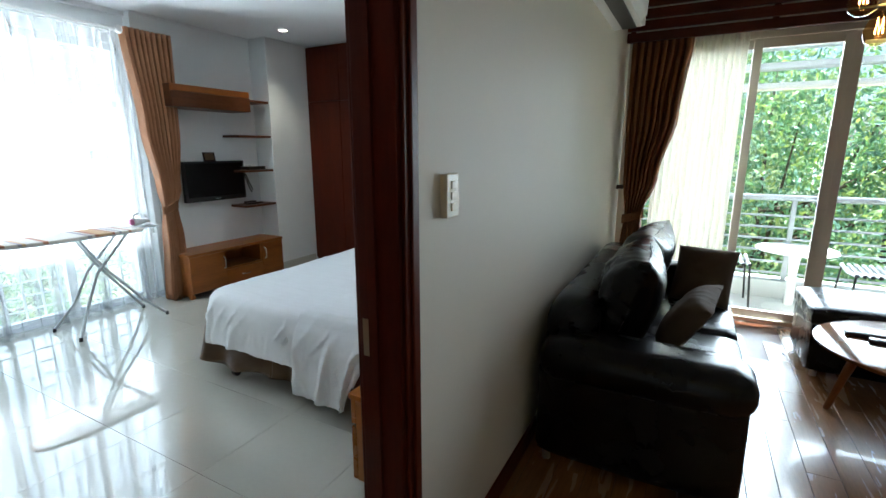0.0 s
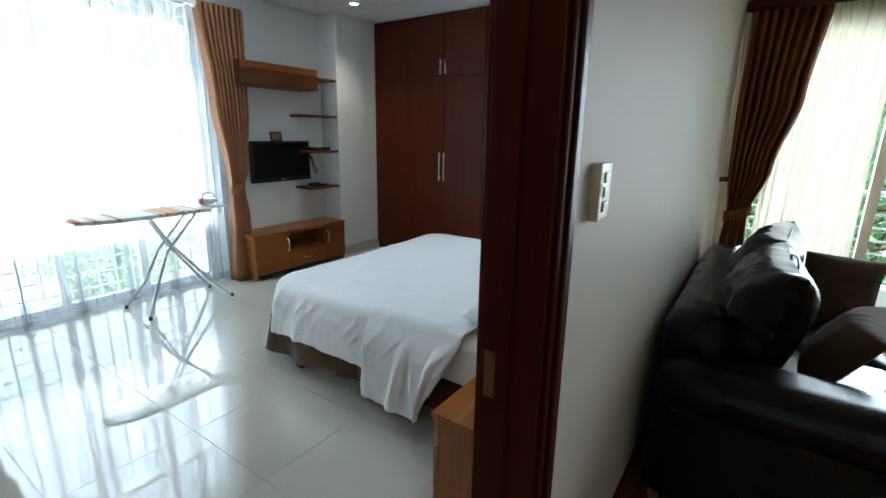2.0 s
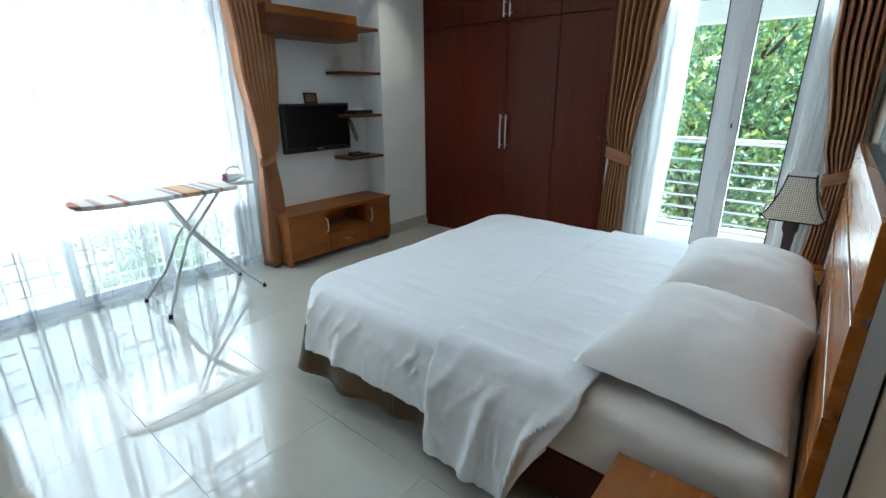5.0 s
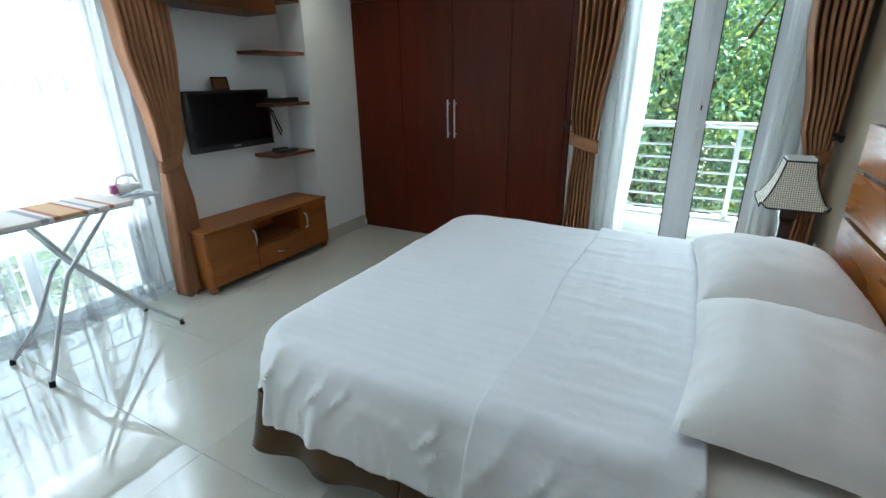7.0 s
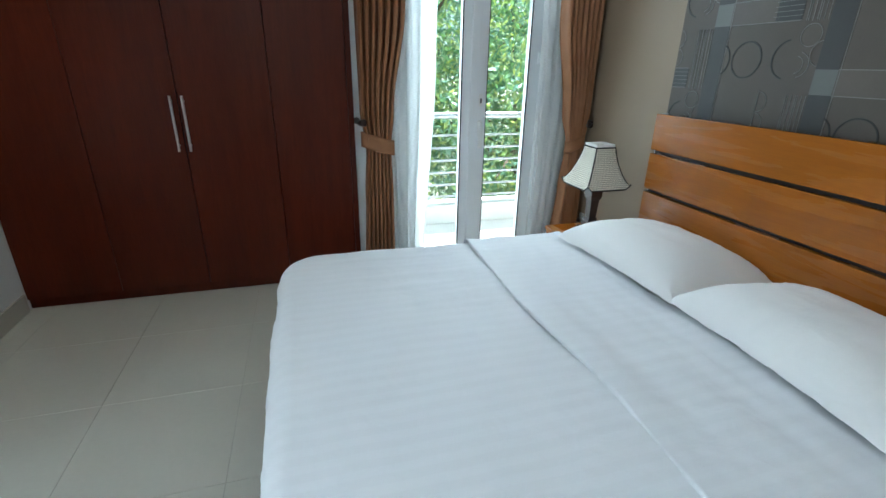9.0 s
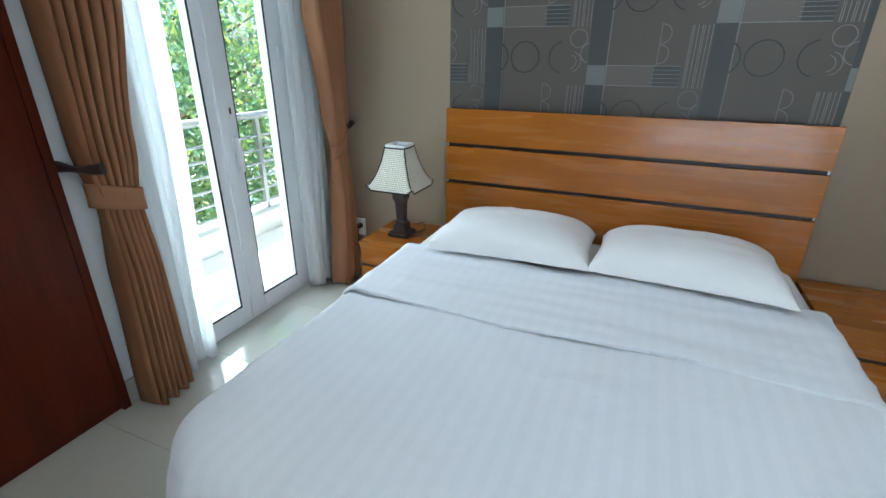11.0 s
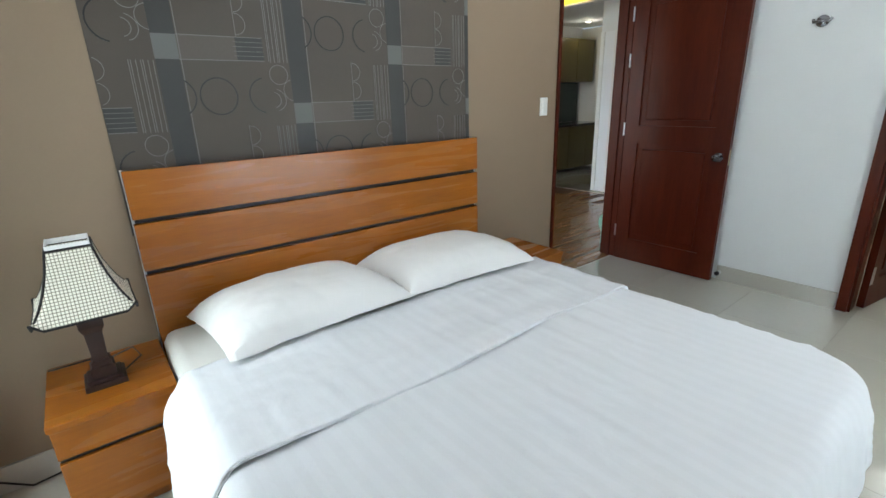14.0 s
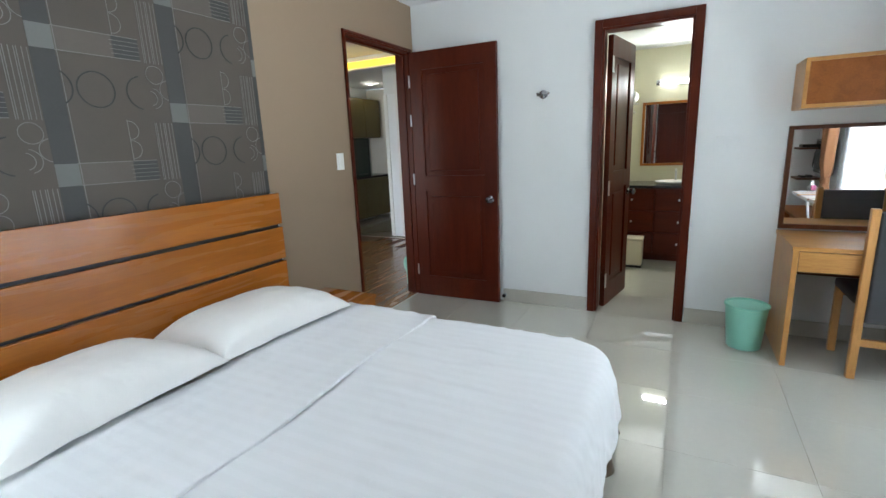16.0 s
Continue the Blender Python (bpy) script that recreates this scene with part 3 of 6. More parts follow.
for x0, x1, dy in ((0.23, 1.07, 0.03), (1.01, 1.62, 0.0), (1.62, 2.5, 0.03), (2.5, 3.35, 0.0)):
    y = 4.585 + dy
    leaf = part("leaf", block((x0, x0 + 0.06, y, y + 0.03, 0.035, 2.25), (x1 - 0.06, x1, y, y + 0.03, 0.035, 2.25), (x0 + 0.06, x1 - 0.06, y, y + 0.03, 2.18, 2.25), (x0 + 0.06, x1 - 0.06, y, y + 0.03, 0.035, 0.10), bev=0.003), ALU, win2)
    o = part("pane", block((x0 + 0.058, x1 - 0.058, y + 0.012, y + 0.017, 0.098, 2.182)), GLASS, leaf)
    o.visible_shadow = False

# ---- curtains ----
def drape_mesh(edges, folds, depth, ways, levels=40, seed=0, bunch=0.0):
    """Hanging cloth: edges is a list of (z, left, right, fold depth factor), ways maps (u, n, z) to a place."""
    rnd = random.Random(seed)
    ph = [rnd.uniform(-0.5, 0.5) for _ in range(folds + 2)]
    zs = [e[0] for e in edges]

    def row(z):
        for a, b in zip(edges, edges[1:]):
            if a[0] >= z >= b[0]:
                k = (a[0] - z) / (a[0] - b[0])
                k = k * k * (3 - 2 * k)
                return [p + (q - p) * k for p, q in zip(a[1:], b[1:])]
        return list(edges[-1][1:])

    def f(s, t):
        z = zs[0] + (zs[-1] - zs[0]) * t
        l, r, d = row(z)
        i = int(s * folds)
        w = ph[min(i, folds)] + (ph[min(i + 1, folds + 1)] - ph[min(i, folds)]) * (s * folds - i)
        a = 2 * math.pi * folds * s + w * (0.4 + t)
        n = depth * d * (2 * abs(math.sin(a / 2)) ** 0.8 - 1 + 0.12 * math.sin(2 * a + 3 * w)) + 0.006 * math.sin(5 * t + 9 * s)
        g = s + bunch * math.sin(2 * math.pi * 6 * s + 0.8) / (12 * math.pi)
        u = l + (r - l) * (g + 0.12 / folds * math.sin(2 * a))
        zz = z + (0.012 * math.sin(a * 0.5 + w) if t > 0.98 else 0)
        return ways(u, n, zz)

    return sheet(f, folds * 10, levels)


def band_mesh(l, r, z, h, depth, ways):
    def f(s, t):
        a = 2 * math.pi * s
        return ways((l + r) / 2 + (r - l) / 2 * 1.06 * math.cos(a), depth * math.sin(a) * (1 - 0.25 * math.sin(math.pi * t)), z + h * (t - 0.5) * 0.75 + 0.03 * math.cos(a))
    return sheet(f, 28, 4)


def curtain(name, at, label, edges, folds, depth, ways, material, tie=None, seed=0, hook=None, bunch=0.0):
    c = thing(name, at, label, "curtain")
    part("drape", drape_mesh(edges, folds, depth, ways, seed=seed, bunch=bunch), material, c, thick=0.004)
    if tie:
        part("tie_band", band_mesh(*tie, 0.046, ways), material, c, "fabric tie-back band", thick=0.006)
    if hook:
        part("tie_hook", tube(hook, [0.022, 0.013, 0.012, 0.019, 0.021], 8), DARK_WOOD, c, "dark metal tie-back hook", smooth=True)
    return c


along_y = lambda u, n, z: Vector((n, u, z))
along_x = lambda u, n, z: Vector((u, -n, z))
curtain("curtain", (-3.62, 0, 0), "brown pleated curtain tied back beside the window",
        [(2.42, 2.46, 2.87, 0.7), (1.6, 2.53, 2.85, 0.9), (1.05, 2.61, 2.80, 0.8), (0.89, 2.63, 2.755, 0.45), (0.6, 2.61, 2.77, 0.9), (0.01, 2.575, 2.765, 1.0)], 9, 0.062, along_y, DRAPE, (2.625, 2.765, 0.89, 0.10), 3)
curtain("curtain", (-3.62, 0, 0), "brown pleated curtain tied back at the far end of the window",
        [(2.42, 0.42, 1.0, 0.7), (1.6, 0.46, 0.92, 0.9), (1.05, 0.52, 0.82, 0.8), (0.89, 0.60, 0.75, 0.45), (0.6, 0.58, 0.78, 0.9), (0.01, 0.54, 0.81, 1.0)], 9, 0.062, along_y, DRAPE, (0.595, 0.755, 0.89, 0.10), 31)
curtain("curtain", (0, 4.38, 0), "brown pleated curtain tied back beside the wardrobe",
        [(2.44, -1.535, -1.14, 0.8), (1.7, -1.535, -1.25, 0.9), (1.1, -1.53, -1.33, 0.8), (0.90, -1.50, -1.35, 0.45), (0.6, -1.515, -1.345, 0.9), (0.01, -1.535, -1.345, 1.0)], 7, 0.062, along_x, DRAPE, (-1.335, -1.525, 0.92, 0.12), 5,
        [(-1.545, 0.10, 1.05), (-1.545, 0.03, 1.05), (-1.545, -0.04, 1.05), (-1.54, -0.10, 1.055), (-1.525, -0.125, 1.06)])
curtain("curtain", (0, 4.30, 0), "brown pleated curtain tied back beside the bed wall",
        [(2.44, -0.34, -0.03, 0.8), (1.7, -0.28, -0.03, 0.9), (1.1, -0.20, -0.03, 0.8), (0.90, -0.155, -0.04, 0.45), (0.6, -0.17, -0.04, 0.9), (0.01, -0.225, -0.045, 1.0)], 7, 0.062, along_x, DRAPE, (-0.165, -0.035, 0.90, 0.10), 8,
        [(-0.005, -0.02, 1.02), (-0.03, -0.03, 1.03), (-0.05, -0.06, 1.02), (-0.05, -0.08, 1.05), (-0.05, -0.08, 1.06)])
voile = curtain("sheer_curtain", (-3.76, 0, 0), "white sheer curtain drawn across the large window",
                [(2.40, 0.60, 2.66, 0.35), (2.22, 0.60, 2.66, 0.8), (0.015, 0.60, 2.66, 1.0)], 26, 0.05, along_y, SHEER, seed=11, bunch=0.8)
for k in range(15):
    y = 0.66 + 0.138 * k
    for d in (-0.010, 0.0, 0.010):
        part("pinch_pleat", tube([(0.02, y + d, 2.40), (0.028, y + d * 0.6, 2.34), (0.03, y + d * 0.3, 2.27), (0.02, y, 2.20)], [0.008, 0.010, 0.007, 0.002], 8), VOILE_THICK, voile, smooth=True)
part("hem", sheet(lambda s, t: Vector((0.03 * math.sin(40 * s + 3 * math.sin(9 * s)), 0.60 + 2.06 * s, 0.02 + 0.06 * t)), 160, 2), SHEER, voile, thick=0.004)
curtain("sheer_curtain", (0, 4.43, 0), "white sheer curtain gathered beside the balcony door",
        [(2.40, -1.42, -1.02, 0.7), (1.4, -1.40, -1.04, 0.9), (0.015, -1.36, -1.12, 1.0)], 4, 0.026, along_x, VOILE_THICK, seed=13)
curtain("sheer_curtain", (0, 4.41, 0), "white sheer curtain gathered at the corner of the balcony door",
        [(2.40, -0.36, -0.10, 0.7), (1.2, -0.34, -0.10, 0.9), (0.015, -0.34, -0.17, 1.0)], 3, 0.026, along_x, VOILE_THICK, seed=14)


def rod(at, pts, ends, label, brackets=()):
    r = thing("curtain_rod", at, label, "curtain rod")
    part("rod", tube(pts, 0.012, 12), WHITE_PLASTIC, r, smooth=True)
    for p in ends:
        d = (Vector(pts[1]) - Vector(pts[0])).normalized() * 0.03
        part("finial", tube([Vector(p) - d, Vector(p) - d * 0.3, Vector(p) + d * 0.3, Vector(p) + d], [0.018, 0.034, 0.034, 0.018], 16), WHITE_PLASTIC, r, smooth=True)
    for p, q in brackets:
        part("bracket", tube([p, q], 0.008, 8), WHITE_PLASTIC, r)
    return r


rod((-3.64, 0, 2.40), [(0, 0.3, 0), (0, 2.90, 0)], [(0, 2.46, 0.0)], "white curtain rod above the large window", [((0, 0.8, 0), (-0.22, 0.8, 0)), ((0, 2.44, 0), (-0.22, 2.44, 0))])
part("second_rod", tube([(-0.11, 0.3, 0.0), (-0.11, 2.66, 0.0)], 0.009, 10), WHITE_PLASTIC, bpy.data.objects["curtain_rod"], smooth=True)
rod((0, 4.37, 2.43), [(-1.5, 0, 0), (-0.02, 0, 0)], [], "white curtain rod above the balcony door", [((-1.45, 0, 0), (-1.45, 0.11, 0)), ((-0.08, 0, 0), (-0.08, 0.11, 0))])


# ---- wardrobe ----
ward = thing("wardrobe", (-2.5, 4.45, 0), "tall dark red built-in wooden wardrobe with steel handles", "wardrobe")
for nm, bx in (("side_panel", (-1.0, -0.975, 0.025, 0.6, 0, 2.595)), ("side_panel", (0.907, 0.938, 0.0, 0.6, 0, 2.595)), ("plinth", (-0.975, 0.907, 0.025, 0.56, 0, 0.06)), ("top_panel", (-0.975, 0.907, 0.025, 0.56, 2.57, 2.595)), ("back_panel", (-0.975, 0.907, 0.56, 0.6, 0, 2.595))):
    part(nm, block(bx), RED_WOOD, ward)
for k in range(4):
    x0 = -0.998 + k * 0.49
    x1 = min(x0 + 0.487, 0.904)
    lower = part("door", block((x0 + 0.002, x1, 0.0, 0.022, 0.065, 1.972), bev=0.002), RED_WOOD, ward)
    upper = part("door", block((x0 + 0.002, x1, 0.0, 0.022, 1.978, 2.585), bev=0.002), RED_WOOD, ward)
    hx = x0 + (0.46 if k == 1 else 0.03)
    for door, z0, z1 in ((lower, 0.90, 1.20), (upper, 2.00, 2.15)):
        bm = tube([(hx, -0.035, z0), (hx, -0.035, z1)], 0.007, 10)
        add_tube(bm, [(hx, 0.0, z0 + 0.03), (hx, -0.035, z0 + 0.03)], 0.005, 8)
        add_tube(bm, [(hx, 0.0, z1 - 0.03), (hx, -0.035, z1 - 0.03)], 0.005, 8)
        if k in (1, 2):
            part("handle", bm, STEEL, door, "brushed steel bar handle", smooth=True)
        else:
            bm.free()

# ---- television wall ----
tvs = thing("tv_stand", (-3.59, 3.25, 0), "low brown wooden television stand with open niche", "tv stand")
part("top", block((-0.17, 0.185, -0.575, 0.57, 0.415, 0.442), bev=0.003), STAND, tvs)
part("body", block((-0.165, 0.16, -0.565, -0.545, 0.03, 0.415), (-0.165, 0.16, 0.545, 0.565, 0.03, 0.415), (-0.165, -0.155, -0.545, 0.545, 0.05, 0.415), (-0.155, 0.155, -0.545, 0.545, 0.05, 0.07), (-0.155, 0.155, -0.185, -0.17, 0.07, 0.415), (-0.155, 0.155, 0.27, 0.285, 0.07, 0.415), (-0.155, 0.155, -0.17, 0.27, 0.215, 0.23), bev=0.001), STAND, tvs)
for y in (-0.565, 0.525):
    for x in (-0.15, 0.11):
        part("foot", block((x, x + 0.04, y, y + 0.04, 0, 0.032)), STAND, tvs)
for y0, y1, hy in ((-0.563, -0.182, -0.20), (0.282, 0.563, 0.31)):
    d = part("door", block((0.16, 0.178, y0, y1, 0.055, 0.412), bev=0.002), STAND, tvs)
    part("handle", tube([(0.178, hy, 0.24), (0.20, hy, 0.25), (0.205, hy, 0.30), (0.20, hy, 0.35), (0.178, hy, 0.36)], 0.007, 8), STEEL, d, "curved steel handle", smooth=True)
d = part("drawer", block((0.16, 0.178, -0.178, 0.278, 0.055, 0.212), bev=0.002), STAND, tvs)
part("handle", tube([(0.178, 0.0, 0.135), (0.198, 0.01, 0.135), (0.20, 0.05, 0.135), (0.198, 0.09, 0.135), (0.178, 0.10, 0.135)], 0.006, 8), STEEL, d, "curved steel handle", smooth=True)

tv = thing("television", (-3.70, 3.255, 0.897), "flat black television hung on the wall", "television")
part("casing", block((-0.035, 0.015, -0.348, 0.348, 0.0, 0.405), (-0.06, -0.03, -0.15, 0.15, 0.1, 0.3), bev=0.006), BLACK_PLASTIC, tv)
part("screen", block((0.0155, 0.018, -0.325, 0.325, 0.045, 0.385)), SCREEN, tv, "dark glossy screen")
part("badge", block((0.0155, 0.018, -0.03, 0.03, 0.018, 0.026)), STEEL, tv)
pf = thing("photo_frame", (-3.70, 3.21, 1.302), "small dark photo frame leaning on the television", "photo frame")
part("frame", block((-0.006, 0.006, -0.07, 0.07, 0, 0.012), (-0.006, 0.006, -0.07, 0.07, 0.078, 0.09), (-0.006, 0.006, -0.07, -0.058, 0.012, 0.078), (-0.006, 0.006, 0.058, 0.07, 0.012, 0.078), (-0.03, -0.006, -0.02, 0.02, 0, 0.03), bev=0.002), DARK_WOOD, pf)
part("picture", block((-0.004, 0.002, -0.058, 0.058, 0.012, 0.078)), BRASS, pf)
pf.rotation_euler = (0, radians(-8), radians(6))
for k, (z, y0, y1) in enumerate(((1.92, 3.57, 3.852), (1.555, 3.43, 3.852), (1.19, 3.47, 3.852), (0.815, 3.455, 3.852))):
    single("wall_shelf", block((-3.758, -3.505, y0, y1, z - 0.012, z + 0.012), bev=0.002), WALNUT, "dark wooden floating wall shelf", "shelf", "shelves beside the television")
wc = thing("wall_cabinet", (-3.60, 3.15, 1.80), "long dark wooden wall cabinet above the television", "cabinet")
part("body", block((-0.155, 0.12, -0.42, 0.42, 0.0, 0.2), bev=0.003), WALNUT, wc)
part("flap", block((0.12, 0.14, -0.42, 0.42, 0.002, 0.135), bev=0.003), WALNUT, wc)
part("upper_front", block((0.12, 0.134, -0.42, 0.42, 0.139, 0.198), bev=0.003), STAND, wc)
box = thing("set_top_box", (-3.62, 3.66, 1.203), "black set-top box on a wall shelf", "set-top box")
part("case", block((-0.09, 0.08, -0.11, 0.11, 0, 0.035), bev=0.003), BLACK_PLASTIC, box)
part("lid", block((-0.06, 0.05, -0.05, 0.02, 0.036, 0.05), bev=0.002), WHITE_PLASTIC, box)
box = thing("remote_control", (-3.58, 3.62, 0.828), "black remote control lying on a wall shelf", "remote control")
part("case", block((-0.025, 0.025, -0.10, 0.10, 0, 0.02), bev=0.006), BLACK_PLASTIC, box)
part("dock", block((-0.1, -0.04, -0.06, 0.06, 0, 0.03), bev=0.004), BLACK_PLASTIC, box)
single("cable", tube([(-3.70, 3.58, 1.18), (-3.69, 3.63, 1.14), (-3.69, 3.66, 1.06), (-3.69, 3.70, 0.98), (-3.69, 3.685, 0.95), (-3.69, 3.66, 1.0), (-3.70, 3.63, 1.10), (-3.70, 3.61, 1.18)], 0.006, 6), BLACK_PLASTIC, "black cable hanging below a wall shelf", "cable", smooth=True)

# ---- ironing board ----
ib = thing("ironing_board", (-3.45, 1.87, 0), "ironing board with striped cover on silver folding legs", "ironing board")


def board_mesh(y0, y1, z, t, grow=0.0):
    def half(y):
        k = min(1.0, max(0.0, (y + 0.54) / 0.42))
        return 0.045 + grow + 0.135 * math.sqrt(max(0.0, 1 - (1 - k) ** 2))
    bm = bmesh.new()
    n = 18
    ys = [y0 + (y1 - y0) * i / n for i in range(n + 1)]
    rows = [[bm.verts.new((s * half(y), y, zz)) for s, zz in ((-1, z), (-0.97, z + t), (0.97, z + t), (1, z))] for y in ys]
    for a, b in zip(rows, rows[1:]):
        for k in range(4):
            bm.faces.new((a[k], a[(k + 1) % 4], b[(k + 1) % 4], b[k]))
    bm.faces.new(rows[0])
    bm.faces.new(rows[-1][::-1])
    return bm


part("board", board_mesh(-0.53, 0.36, 0.755, 0.02), SILVER_PAINT, ib)
spans = [(-0.54, -0.50, BOARD_RED), (-0.50, -0.44, BOARD_CLOTH), (-0.44, -0.42, BOARD_GREY), (-0.42, -0.40, BOARD_TAN), (-0.40, -0.31, BOARD_CLOTH), (-0.31, -0.28, BOARD_RED), (-0.28, -0.04, BOARD_CLOTH), (-0.04, -0.01, BOARD_GREY), (-0.01, 0.01, BOARD_CLOTH), (0.01, 0.035, BOARD_RED),
         (0.035, 0.13, BOARD_TAN), (0.13, 0.15, BOARD_RED), (0.15, 0.18, BOARD_CLOTH), (0.18, 0.20, BOARD_GREY), (0.20, 0.25, BOARD_CLOTH), (0.25, 0.27, BOARD_RED), (0.27, 0.37, BOARD_CLOTH)]
for a, b, m in spans:
    part("cover_stripe", board_mesh(a, b - 0.0008, 0.768, 0.016, 0.006), m, ib)
part("iron_rest", block((-0.10, 0.10, 0.37, 0.56, 0.765, 0.775), bev=0.003), SILVER_PAINT, ib)
for s in (-1, 1):
    part("leg", tube([(s * 0.07, 0.30, 0.755), (s * 0.075, 0.03, 0.46), (s * 0.10, -0.08, 0.22), (s * 0.205, -0.205, 0.012)], 0.011, 10), SILVER_PAINT, ib, smooth=True)
    part("leg", tube([(s * 0.03, -0.05, 0.755), (s * 0.04, 0.09, 0.50), (s * 0.09, 0.34, 0.16), (s * 0.185, 0.47, 0.012)], 0.011, 10), SILVER_PAINT, ib, smooth=True)
    part("foot_cap", tube([(s * 0.205, -0.205, 0.0), (s * 0.2, -0.2, 0.03)], 0.014, 8), BLACK_PLASTIC, ib)
    part("foot_cap", tube([(s * 0.185, 0.47, 0.0), (s * 0.18, 0.465, 0.03)], 0.014, 8), BLACK_PLASTIC, ib)
part("cross_bar", tube([(-0.07, 0.30, 0.75), (0.07, 0.30, 0.75)], 0.008, 8), SILVER_PAINT, ib)
iron = thing("steam_iron", (-3.44, 2.30, 0.776), "white and pink steam iron standing on the ironing board", "iron")
iron.scale = (0.72, 0.72, 0.72)


def iron_body(u, v):
    a = 2 * math.pi * u
    r = (0.052, 0.056, 0.05, 0.035, 0.012)[min(4, int(v * 4.999))]
    return Vector((r * math.cos(a), -0.075 + 0.20 * v, 0.055 + 0.05 * (1 - v * 0.7) * math.sin(a)))


part("body", sheet(iron_body, 20, 10), WHITE_PLASTIC, iron, smooth=True)
part("sole_plate", block((-0.05, 0.05, -0.07, 0.11, 0.0, 0.012), bev=0.005), STEEL, iron)
part("handle", tube([(0, -0.06, 0.09), (0, -0.05, 0.14), (0, 0.01, 0.16), (0, 0.07, 0.14), (0, 0.09, 0.09)], 0.011, 10), WHITE_PLASTIC, iron, smooth=True)
part("water_tank", block((-0.03, 0.03, -0.11, -0.05, 0.03, 0.10), bev=0.012), PINK, iron, "pink tank")
part("plug", tube([(0.06, 0.10, -0.015), (0.07, 0.11, -0.05), (0.07, 0.11, -0.09)], [0.006, 0.012, 0.014], 8), WHITE_PLASTIC, iron)

# ---- bed ----
BX0, BX1, BY0, BY1, BZ = -2.015, -0.08, 1.82, 3.61, 0.527
bed = thing("bed", (0, 0, 0), "double bed with brown valance on black castors", "bed")


def slab(x0, x1, y0, y1, z0, z1, foot, head, bev):
    """A flat block whose corners are rounded in plan, more at the foot than at the head."""
    ring = []
    for cx, cy, r, a0 in ((x1 - head, y1 - head, head, 0), (x0 + foot, y1 - foot, foot, 90), (x0 + foot, y0 + foot, foot, 180), (x1 - head, y0 + head, head, 270)):
        ring += [(cx + r * math.cos(radians(a0 + 9 * k)), cy + r * math.sin(radians(a0 + 9 * k))) for k in range(11)]
    mx, my = (x0 + x1) / 2, (y0 + y1) / 2
    bm = bmesh.new()
    rows = []
    for inset, z in ((bev, z0), (0.3 * bev, z0 + 0.3 * bev), (0, z0 + bev), (0, z1 - bev), (0.3 * bev, z1 - 0.3 * bev), (bev, z1)):
        rows.append([bm.verts.new((mx + (x - mx) * (1 - inset / (mx - x0)), my + (y - my) * (1 - inset / (my - y0)), z)) for x, y in ring])
    for a, b in zip(rows, rows[1:]):
        for k in range(len(ring)):
            bm.faces.new((a[k], a[(k + 1) % len(ring)], b[(k + 1) % len(ring)], b[k]))
    bm.faces.new(rows[0][::-1])
    bm.faces.new(rows[-1])
    return bm


part("bed_base", slab(BX0 + 0.06, BX1, BY0 + 0.04, BY1 - 0.04, 0.10, 0.28, 0.17, 0.03, 0.01), RED_WOOD_X, bed)
part("mattress", slab(BX0 + 0.03, BX1, BY0 + 0.02, BY1 - 0.025, 0.28, BZ - 0.014, 0.20, 0.05, 0.045), FITTED, bed, "mattress in an off-white fitted sheet", smooth=True)


def valance(u, v, path, phase):
    tot = sum((Vector(b) - Vector(a)).length for a, b in zip(path, path[1:]))
    d, s = u * tot, 0.0
    for a, b in zip(path, path[1:]):
        l = (Vector(b) - Vector(a)).length
        if d <= s + l + 1e-6:
            k = (d - s) / l
            p = Vector(a) + (Vector(b) - Vector(a)) * k
            n = Vector((b[1] - a[1], a[0] - b[0])).normalized()
            break
        s += l
    w = 0.003 + 0.032 * v
    off = w * (0.7 * math.sin(d * 21 + phase + 2 * math.sin(d * 3.1)) + 1.2 * noise.noise((d * 6, v, phase))) + 0.035 * v
    z = 0.30 - 0.205 * v + (0.012 * math.sin(d * 13 + phase) if v > 0.9 else 0)
    return Vector((p.x + n.x * off, p.y + n.y * off, z))


for name, path in (("near", [(BX1 - 0.9, BY0 + 0.02), (-1.36, BY0 + 0.02)]), ("near", [(-1.37, BY0 + 0.02), (BX0 + 0.02, BY0 + 0.02), (BX0 + 0.02, BY0 + 0.5)]), ("foot", [(BX0 + 0.02, BY0 + 0.5), (BX0 + 0.02, BY1 - 0.02)]), ("far", [(BX0 + 0.02, BY1 - 0.02), (BX1 - 0.8, BY1 - 0.02)])):
    path = path if name != "near" else path[::-1]
    n = 60 if len(path) == 2 else 70
    if name == "near":
        path = path[::-1]
        bm = sheet(lambda u, v, p=path: valance(u, v, p[::-1], 1.3), n, 8)
        part("valance", bm, BED_SKIRT, bed, "brown satin bed skirt", thick=0.003)
    else:
        part("valance", sheet(lambda u, v, p=path: valance(u, v, p[::-1], 0.4), n, 8), BED_SKIRT, bed, "brown satin bed skirt", thick=0.003)
for x, y in ((-1.76, 1.87), (-1.0, 1.87), (-1.85, 3.45), (-1.0, 3.5), (-0.25, 1.87), (-0.25, 3.5)):
    c = part("castor", tube([(x - 0.014, y, 0.028), (x + 0.014, y, 0.028)], 0.028, 16), BLACK_PLASTIC, bed, "black castor", smooth=True)
    part("stem", tube([(x, y, 0.05), (x, y, 0.10)], 0.014, 8), BLACK_PLASTIC, c)


